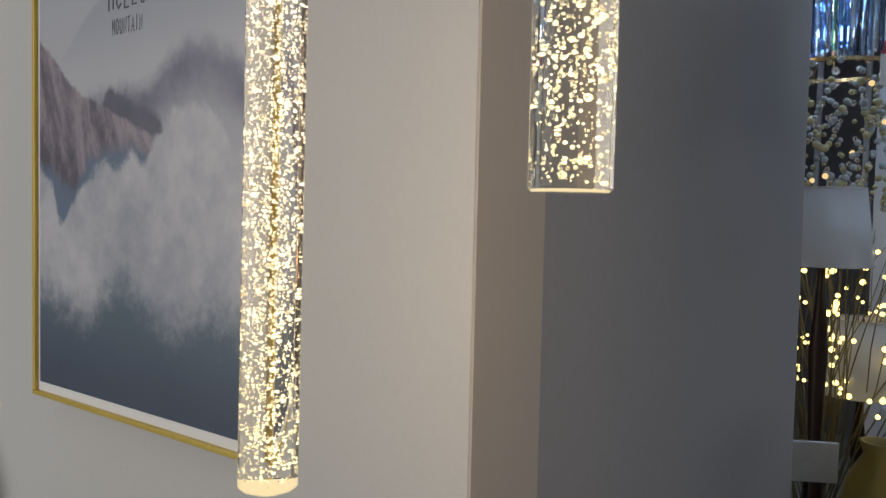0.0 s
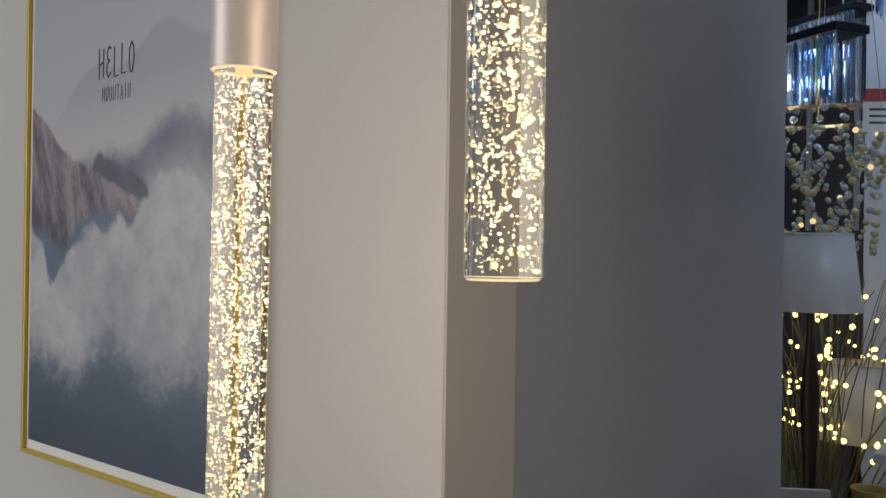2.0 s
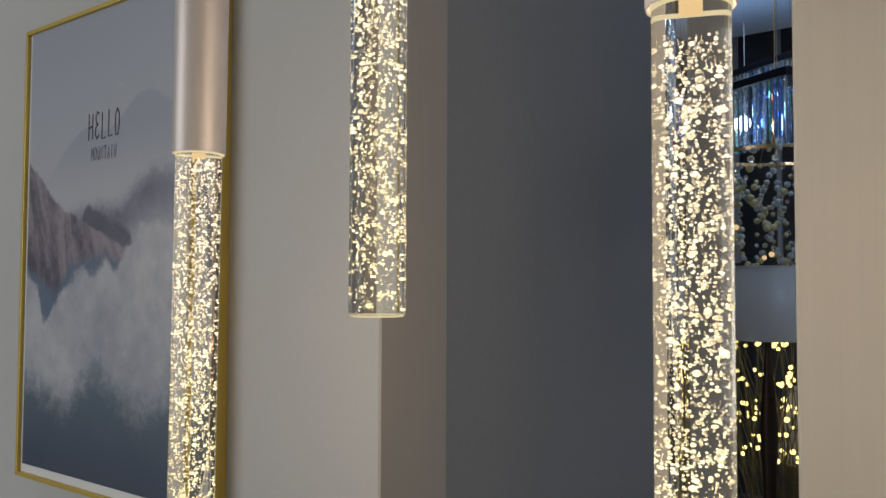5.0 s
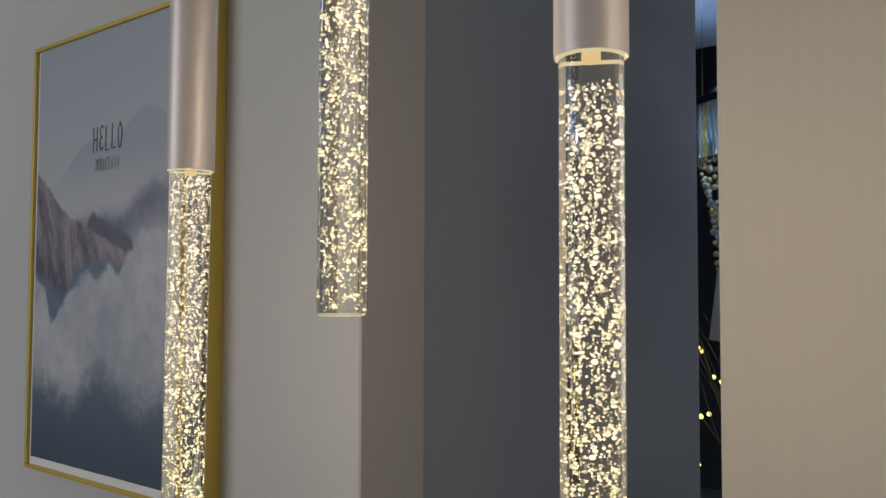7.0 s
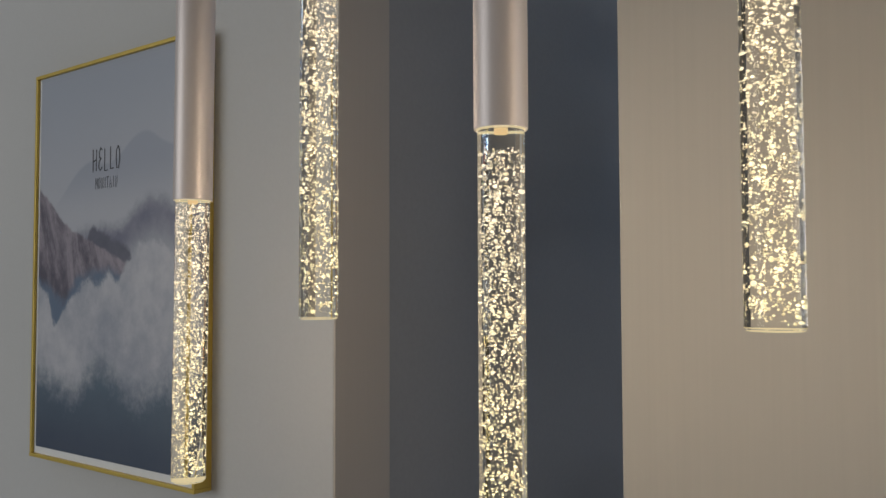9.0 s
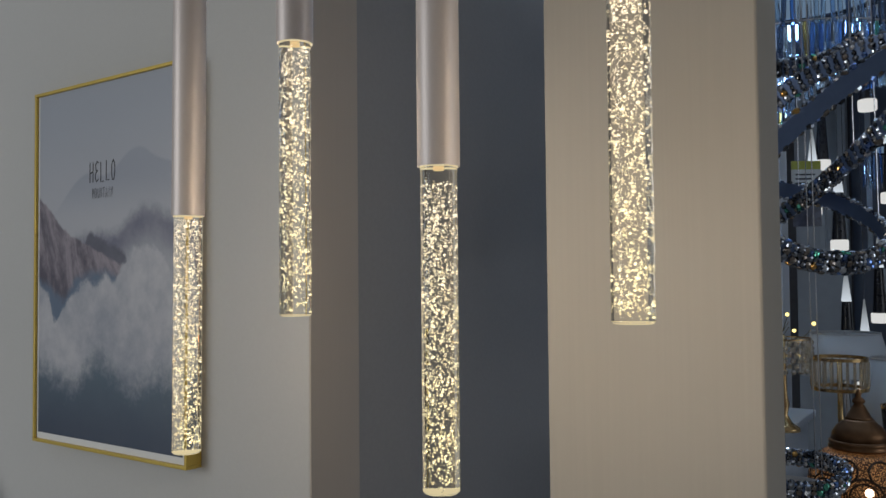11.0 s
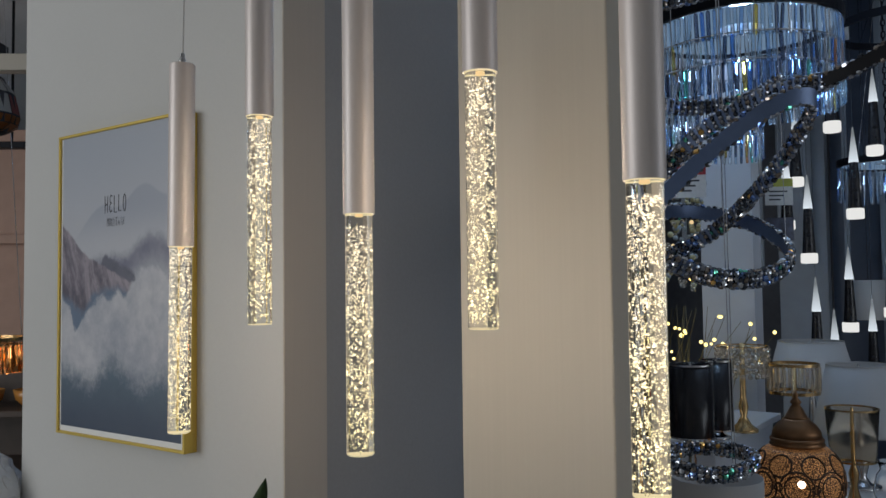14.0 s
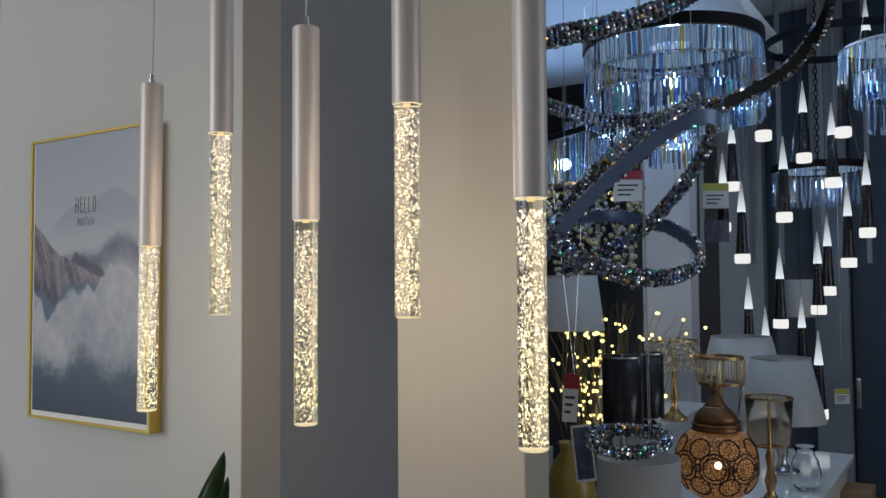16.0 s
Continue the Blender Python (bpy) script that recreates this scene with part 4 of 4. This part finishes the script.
# bare twigs with fairy lights in a yellow vase
x, y, z = (-0.267, 2.176, 1.025)
vase = thing("floor_vase", (x, y, 0.70), "yellow glazed vase standing on the plinth", "vase")
part("vase_body", lathe([(0.05, 0), (0.085, 0.06), (0.095, 0.16), (0.07, 0.27), (0.035, 0.33), (0.045, 0.36), (0.038, 0.36), (0.03, 0.33)], 32, caps=False), VASEG, vase, smooth=True)
tx, ty, tz = (-0.673, 3.346, 1.007)
tree = thing("twig_light_tree", (tx, ty, 0.0), "bare twigs wound with warm fairy lights in a dark pot", "light tree")
part("pot", lathe([(0.10, 0), (0.13, 0.28), (0.12, 0.28), (0.10, 0.25)], 24), BLACK, tree, "dark round pot", smooth=True)
rng = random.Random(5)
bm = bmesh.new()
bmesh.ops.create_icosphere(bm, subdivisions=2, radius=0.0085)
spark, lit = bpy.data.meshes.new("fairy_light"), 0
bm.to_mesh(spark)
bm.free()
spark.materials.append(FAIRY)
for i in range(60):
    p = Vector((rng.uniform(-0.04, 0.04), rng.uniform(-0.04, 0.04), 0.25))
    d = Vector((rng.gauss(0, 0.07), rng.gauss(0, 0.07), 1)).normalized()
    pts = [p.copy()]
    for k in range(9):
        d = (d + Vector((rng.gauss(0, 0.09), rng.gauss(0, 0.09), rng.gauss(-0.01, 0.06)))).normalized()
        p = p + d * 0.145
        pts.append(p.copy())
        if k > 3:
            for q in range(3):
                c = p + Vector((rng.gauss(0, 0.02), rng.gauss(0, 0.02), rng.gauss(0, 0.02)))
                if rng.random() < 0.4 and 0.85 < c.z < 1.48 and lit < 190:
                    lit += 1
                    o = new("fairy_light", spark)
                    o.parent = tree
                    o.matrix_local = Matrix.Translation(c) @ Matrix.Scale(rng.uniform(0.7, 1.3), 4)
        if p.z > 1.5:
            break
    part("twig", sweep(pts, 0.0045, 5, None, taper=lambda s: 1 - 0.7 * s), TWIG, tree)


def tag_card(at, w, h, top, turn, label, top_mat, lean=0):
    c = thing("price_card", at, label, "price card", "price cards")
    c.matrix_world = pose(*at, 0, lean, turn)
    part("card", box(-w / 2, w / 2, -0.001, 0.001, -h, 0), CARDW, c)
    part("header", box(-w / 2, w / 2, -0.0022, -0.0012, -top, 0), top_mat, c, "coloured header band")
    for k in range(3):
        part("print_bar", box(-w * 0.36, w * (0.3 - 0.12 * k), -0.0020, -0.0012, -top - (h - top) * (0.3 + 0.22 * k), -top - (h - top) * (0.22 + 0.22 * k)), INK, c)
    part("string", sweep([(0, 0, 0), (0.004, 0, 0.05), (0, 0, TOP - at[2])], 0.0008, 5), CHROME, c)


tag_card((-0.436, 3.261, 2.178), 0.15, 0.15, 0.045, 33, "white price card with a red header", CARDR)
tag_card((-0.322, 4.408, 2.221), 0.155, 0.15, 0.045, 33, "white price card with a yellow header", CARDG)
tag_card((-0.172, 1.983, 1.327), 0.05, 0.16, 0.05, 33, "narrow white tag with a red header", CARDR, lean=4)
x, y, z = (-0.323, 4.419, 2.002)
ph = thing("photo_card", (x, y, z), "small dark product photo hanging on the panel", "photo card", turn=33)
part("string", sweep([(0, 0, 0), (0.002, 0, 0.5), (0, 0, TOP - z)], 0.0008, 5), CHROME, ph)
part("photo", box(-0.075, 0.075, -0.001, 0.001, -0.13, 0), PHOTO, ph)
x, y, z = (-0.153, 2.004, 1.156)
ph = thing("photo_card", (x, y, z), "tilted product photo tag with white border", "photo card", turn=33)
ph.matrix_world = pose(x, y, z, 0, -6, 33)
part("card", box(-0.034, 0.034, 0, 0.001, -0.19, 0), CARDW, ph)
part("string", sweep([(0, 0, 0), (0.002, 0, 0.5), (0, 0, TOP - z)], 0.0008, 5), CHROME, ph)
part("photo", box(-0.028, 0.028, -0.001, -0.0004, -0.18, -0.008), PHOTO, ph)
cs = thing("card_stand", (-0.43, 2.2, 0.70), "white sign card on a thin dark stand", "sign", turn=30)
part("foot", lathe([(0.05, 0), (0.05, 0.008), (0.006, 0.014), (0.005, 0.23)], 20), SATINBLACK, cs, "dark round foot and stem")
part("card", box(-0.072, 0.072, -0.006, 0.006, 0.225, 0.325, 0.003), CARDW, cs, "blank white card")
x, y, z = (0.434, 3.788, 0.655)
bx = thing("wooden_box", (x, y, 0.0), "plain warm wooden box beside the table", "box")
part("crate", box(-0.10, 0.10, -0.12, 0.12, 0, z, 0.004), WOODB, bx)

x, y, z = (0.334, 4.558, 3.000)
hp = thing("hoop_pendant", (x, y, z), "large plain black hoop pendant hanging behind the crystals", "pendant lamp")
part("hoop", lathe([(0.375, -0.02), (0.39, -0.02), (0.39, 0.02), (0.375, 0.02), (0.375, -0.02)], 72, caps=False), SATINBLACK, hp, "black metal hoop")
for i in range(3):
    a = 2.1 * i + 0.3
    part("hanger_wire", sweep([(0.38 * math.cos(a), 0.38 * math.sin(a), 0.02), (0.05 * math.cos(a), 0.05 * math.sin(a), TOP - z)], 0.0014, 6), SATINBLACK, hp)
x, y, z = (0.144, 5.063, 2.395)
ch = thing("lamp_chain", (x, y, z), "black link chain carrying the round crystal lamp", "chain")
for i in range(int((TOP - z) / 0.036) + 1):
    pts = [Vector((0.011 * math.cos(k * math.pi / 5), 0, 0.022 * math.sin(k * math.pi / 5))) for k in range(11)]
    part("link", sweep(pts, 0.0035, 5), SATINBLACK, ch).matrix_local = pose(0, 0, 0.036 * i, 0, 0, 90 * (i % 2))
x, y, z = (0.004, 5.136, 1.525)
sq = thing("drum_pendant", (x, y, z), "pale drum pendant shade wrapped in clear plastic", "pendant lamp")
lamp_shade(sq, 0.10, 0.10, -0.12, 0.12, SHADEW)
part("spider", lathe([(0.098, 0.118), (0.004, 0.122), (0.004, 0.116), (0.096, 0.112)], 24, caps=False), CHROME, sq)
part("cord", sweep([(0, 0, 0.118), (0, 0, TOP - z)], 0.002, 6), BLACK, sq)
tag_card((0.317, 4.529, 1.031), 0.085, 0.085, 0.03, 33, "small white card with a green header", CARDG)
gl = thing("glass_vase", (0.364, 3.071, 0.78), "clear round blown glass vase on the white table", "vase")
part("glass", lathe([(0.03, 0), (0.05, 0.02), (0.062, 0.07), (0.05, 0.125), (0.035, 0.15), (0.045, 0.18), (0.042, 0.18), (0.032, 0.15), (0.047, 0.125), (0.058, 0.07), (0.045, 0.022), (0.005, 0.008)], 32, caps=False), CLEARG, gl, smooth=True)
x, y, z = (0.297, 5.360, 0.896)
setting("trim_handle", box(x - 0.015, x + 0.015, 5.46, 5.495, z - 0.10, z + 0.10, 0.006), CHROME, "steel pull handle on the grey cabinet")

# ---- the plant at the foot of the partition ----
def leaf(parent, base, tip, width, bend, mat):
    bm = bmesh.new()
    base, tip = Vector(base), Vector(tip)
    d = tip - base
    s = Vector((0.83, 0.5, 0.1))
    n = d.cross(s).normalized()
    rows = []
    for i in range(13):
        u = i / 12
        w = width * (math.sin(math.pi * (0.12 + 0.88 * u) ** 0.8) ** 0.8 if u < 1 else 0.0) + 0.0004
        c = base + d * u + n * bend * math.sin(math.pi * u)
        rows.append([bm.verts.new(c + s * w * k + n * (abs(k) * w * 0.45)) for k in (-1, -0.5, 0, 0.5, 1)])
    for a, b in zip(rows, rows[1:]):
        for k in range(4):
            bm.faces.new((a[k], a[k + 1], b[k + 1], b[k]))
    bmesh.ops.solidify(bm, geom=list(bm.faces), thickness=0.0012)
    return part("leaf", bm, mat, parent, smooth=True)


LEAF = plain("dark_glossy_leaf", (0.05, 0.10, 0.035), 0.35, vary=0.3, scale=40, coarse=8)
plant = thing("potted_plant", (-0.230, 0.523, 0), "dark green broad-leaved plant in a pot on the floor", "plant")
part("pot", lathe([(0.09, 0), (0.13, 0.3), (0.12, 0.3), (0.11, 0.26)], 28), WHITEP, plant, "white round pot", smooth=True)
for a, h, r in ((0, 0, 0), (130, -0.06, 0.055), (200, -0.16, 0.08), (290, -0.20, 0.09), (60, -0.13, 0.07)):
    q = Vector((r * math.cos(radians(a)), r * math.sin(radians(a)), 1.315 + h))
    part("stem", sweep([(0, 0, 0.25), (q.x * 0.2, q.y * 0.2, 0.7), (q.x * 0.6 - 0.065, q.y * 0.6 - 0.03, q.z - 0.17)], 0.005, 8), LEAF, plant)
    leaf(plant, (q.x * 0.6 - 0.065, q.y * 0.6 - 0.03, q.z - 0.17), (q.x, q.y, q.z), 0.023, 0.020, LEAF)


# ---- the shop beyond the partition's free end ----
ROSE = plain("rose_plaster_panel", (0.42, 0.27, 0.21), 0.7, vary=0.12, scale=20)
RECESS = plain("brown_recess_shade", (0.13, 0.075, 0.05), 0.7, vary=0.2, scale=12)
AMBERG = glassy("amber_cut_glass", (1.0, 0.62, 0.28), 0.05, 1.5)
DARKWOOD = plain("dark_walnut_shelf", (0.06, 0.04, 0.03), 0.5, vary=0.3, scale=14)
x, y, z = (-2.767, 1.203, 1.842)
cab = thing("arched_display", (x, y, 0), "rose plaster display wall with arched niches", "display wall", turn=38)
part("panel", box(-0.75, 0.75, 0.0, 0.12, 1.42, 2.26, 0.004), ROSE, cab, "rose plaster panel")
part("cornice", box(-0.75, 0.75, -0.05, 0.12, 2.26, 2.31, 0.006), ROSE, cab)
part("cornice", box(-0.75, 0.75, -0.03, 0.0, 1.835, 1.875, 0.005), ROSE, cab)
# discs without depth; the shade of the niches is put into their brown
for k, (px, pz, r) in enumerate([(0.02, 2.10, 0.085), (0.13, 1.95, 0.10), (-0.20, 1.95, 0.10), (0.06, 1.72, 0.085), (0.30, 2.06, 0.085), (0.34, 1.66, 0.09)]):
    part("niche", lathe([(r, -0.004), (r * 0.97, -0.008), (r * 0.92, -0.008), (r * 0.9, -0.002)], 32), RECESS, cab, "flat dark disc for the shade of a round niche").matrix_local = pose(px, 0.0, pz, 90, 0, 0)
part("base_cabinet", box(-0.75, 0.75, -0.30, 0.12, 0, 0.95, 0.005), DARKWOOD, cab, "dark walnut lower cabinet")
part("back_board", box(-0.75, 0.75, 0.06, 0.12, 0.95, 1.42), DARKWOOD, cab)
part("shelf", box(-0.75, 0.75, -0.25, 0.06, 1.15, 1.175, 0.003), DARKWOOD, cab)
for k in range(5):
    bw = thing("glass_bowl", (0, 0, 0), "small amber glass bowl on the walnut shelf", "bowl", "amber bowls on the shelf")
    bw.matrix_world = cab.matrix_world @ pose(-0.35 + 0.16 * k, -0.12, 1.175)
    part("bowl", lathe([(0.02, 0), (0.05, 0.03), (0.06, 0.07), (0.056, 0.07), (0.045, 0.03), (0.01, 0.008)], 24), plain("amber_bowl_glaze", (0.5, 0.22, 0.05), 0.25), bw, smooth=True)
x, y, z = (-2.130, 0.942, 1.467)
am = thing("crystal_chandelier", (x, y, z), "warm amber crystal drum lamp hanging before the niches", "chandelier", "crystal chandeliers")
me = prism_mesh(0.10, 0.009, "prism")
me.materials.clear()
me.materials.append(AMBERG)
for k in range(2):
    for i in range(30):
        a = 2 * math.pi * (i + 0.5 * k) / 30
        o = new("prism", me)
        o.parent = am
        o.matrix_local = pose(0.14 * math.cos(a), 0.14 * math.sin(a), -0.01 - 0.0 * k, random.uniform(-4, 4), 0, random.uniform(0, 60))
part("hoop", lathe([(0.135, 0), (0.146, 0), (0.146, 0.012), (0.135, 0.012), (0.135, 0)], 40, caps=False), GILT, am, "gilt hoop")
for i in range(3):
    bm = bmesh.new()
    bmesh.ops.create_icosphere(bm, subdivisions=2, radius=0.014, matrix=Matrix.Translation((0.07 * math.cos(2.1 * i), 0.07 * math.sin(2.1 * i), -0.05)))
    part("bulb", bm, glow("warm_amber_bulb", (1.0, 0.62, 0.36), 7.0), am, "warm bulb", smooth=True)
part("hanger_wire", sweep([(0, 0.14, 0.012), (0, 0, TOP - z)], 0.0015, 6), CHROME, am)
x, y, z = (-1.697, 0.719, 2.186)
tif = thing("stained_glass_lamp", (x, y, z), "hanging stained glass lamp with white red and amber panes", "pendant lamp")
panes = [plain("white_opal_glass", (0.72, 0.70, 0.66), 0.3, vary=0.1), plain("red_opal_glass", (0.35, 0.06, 0.06), 0.3, vary=0.2), plain("amber_opal_glass", (0.42, 0.14, 0.03), 0.3, vary=0.2)]
prof = [(0.03, 0.11), (0.075, 0.085), (0.105, 0.035), (0.118, -0.03), (0.112, -0.055), (0.085, -0.075)]
for row in range(5):
    (r0, z0), (r1, z1) = prof[row], prof[row + 1]
    for i in range(14):
        a0, a1 = 2 * math.pi * (i + 0.04) / 14, 2 * math.pi * (i + 0.96) / 14
        bm = bmesh.new()
        q = 0.06 * (z0 - z1)
        vs = [bm.verts.new((r * math.cos(a), r * math.sin(a), h)) for r, a, h in ((r0, a0, z0 - q), (r0, a1, z0 - q), (r1, a1, z1 + q), (r1, a0, z1 + q))]
        bm.faces.new(vs)
        bmesh.ops.solidify(bm, geom=list(bm.faces), thickness=0.003)
        part("pane", bm, panes[2 if row > 2 else (1 if (i * 3 + row) % 5 == 0 else 0)], tif)
part("lead_frame", lathe([(r - 0.002, h) for r, h in prof], 28, caps=False), INK, tif, "dark leaded frame")
part("chain", sweep([(0, 0, 0.11), (0, 0, TOP - z)], 0.003, 6), INK, tif, "dark hanging chain")
x, y, z = (-2.156, 0.990, 2.450)
rail = thing("track_rail", (x, y, z), "cream lighting rail with a dark clip hanging from the ceiling", "rail", turn=38)
part("rail_body", box(-0.8, 0.35, -0.03, 0.03, -0.03, 0.03, 0.004), CREAM, rail)
part("clip", box(0.0, 0.03, -0.034, 0.034, 0.031, 0.07, 0.003), INK, rail, "dark clip")
part("drop_rod", sweep([(-0.1, 0, 0.03), (-0.1, 0, TOP - z)], 0.006, 8), CHROME, rail)
part("drop_rod", sweep([(0.3, 0, 0.03), (0.3, 0, TOP - z)], 0.006, 8), CHROME, rail)
x, y, z = (-2.303, 1.024, 2.176)
r2 = thing("track_rail", (x, y, z), "black lighting track with a spotlight under the ceiling", "rail", turn=38)
part("rail_body", box(-0.8, 0.3, -0.02, 0.02, -0.012, 0.012, 0.003), SATINBLACK, r2)
part("spotlight", lathe([(0.03, -0.06), (0.034, -0.05), (0.034, -0.016), (0.02, -0.012)], 24), SATINBLACK, r2, "black spotlight")
part("drop_rod", sweep([(0.1, 0, 0.01), (0.1, 0, TOP - z)], 0.005, 8), SATINBLACK, r2)
x, y, z = (-1.417, 0.611, 1.113)
st = thing("display_stool", (x, y, 0), "dark round stool that carries the wrapped goods", "stool")
part("stool_top", lathe([(0.15, z - 0.16), (0.15, z - 0.13)], 32), DARKWOOD, st)
part("stool_leg", lathe([(0.12, 0), (0.12, 0.02), (0.03, 0.05), (0.03, z - 0.16)], 24), DARKWOOD, st)
bag = thing("plastic_wrap_bundle", (x, y, z - 0.13), "crumpled clear plastic wrap bundle on the stool", "wrapped bundle")
bm = bmesh.new()
bmesh.ops.create_icosphere(bm, subdivisions=4, radius=1.0)
for v in bm.verts:
    f = 1 + 0.22 * noise.noise(v.co * 3.0) + 0.10 * noise.noise(v.co * 9.0)
    v.co = Vector((v.co.x * 0.10 * f * (1.15 - 0.55 * max(0, v.co.z)), v.co.y * 0.10 * f * (1.15 - 0.55 * max(0, v.co.z)), 0.13 + v.co.z * 0.13 * f))
    v.co.z = max(0.0, v.co.z)
part("wrap", bm, plain("cloudy_plastic_wrap", (0.62, 0.66, 0.72), 0.18, vary=0.2, scale=25, bump=0.3), bag)

# a beaded chandelier seen through the gap beside the slate wall
def bead_chandelier(at, radius, label):
    """Swags of glass beads on a gilt hoop, with small glowing balls added for amber glints."""
    c = thing("bead_chandelier", at, label, "chandelier", "crystal chandeliers")
    part("hoop", lathe([(radius - 0.006, 0), (radius + 0.006, 0), (radius + 0.006, 0.014), (radius - 0.006, 0.014), (radius - 0.006, 0)], 40, caps=False), GILT, c, "gilt hoop")
    rng = random.Random(8)
    beads = []
    for mat in (SMOKYBEAD, OLIVEBEAD, CHAMPAGNE):
        bm = bmesh.new()
        bmesh.ops.create_icosphere(bm, subdivisions=2, radius=0.0125)
        me = bpy.data.meshes.new("bead")
        bm.to_mesh(me)
        bm.free()
        me.materials.append(mat)
        beads.append(me)
    for k in range(18):
        a0, a1 = 2 * math.pi * k / 18, 2 * math.pi * (k + 3.4) / 18
        low, inner = rng.uniform(0.18, 0.52), rng.uniform(0.45, 0.85)
        for i in range(23):
            u = i / 22
            sag = 1 - (2 * u - 1) ** 2
            a, r = a0 + (a1 - a0) * u, radius * (1 - (1 - inner) * sag)
            o = new("bead", beads[rng.choice((0, 0, 1, 1, 2))])
            o.parent = c
            o.matrix_local = Matrix.Translation((r * math.cos(a), r * math.sin(a), -low * sag + rng.uniform(-0.006, 0.006))) @ Matrix.Scale(rng.uniform(0.7, 1.25), 4)
    for k in range(9):
        a = 2 * math.pi * k / 9
        bm = bmesh.new()
        bmesh.ops.create_icosphere(bm, subdivisions=2, radius=0.011, matrix=Matrix.Translation((radius * 0.8 * math.cos(a), radius * 0.8 * math.sin(a), -0.07 - 0.11 * (k % 4))))
        part("amber_glint", bm, GLINTGLOW, c, "small glowing ball for an amber glint", smooth=True)
    part("chain", sweep([(0, 0, 0.0), (0, 0, TOP - at[2])], 0.003, 6), GILT, c, "gilt hanging chain")
    for k in range(3):
        a = 2.1 * k
        part("hanger_wire", sweep([(radius * math.cos(a), radius * math.sin(a), 0.01), (0, 0, 0.25)], 0.002, 6), GILT, c)


SMOKYBEAD = plain("smoky_glass_bead", (0.30, 0.34, 0.36), 0.08, vary=0.2, bump=0)
OLIVEBEAD = plain("olive_glass_bead", (0.38, 0.35, 0.2), 0.08, vary=0.2, bump=0)
GLINTGLOW = glow("amber_glint_glow", (1.0, 0.72, 0.35), 0.8, sampled=False)
bead_chandelier((-0.70, 3.45, 2.12), 0.26, "beaded gilt chandelier with swags of smoky glass")
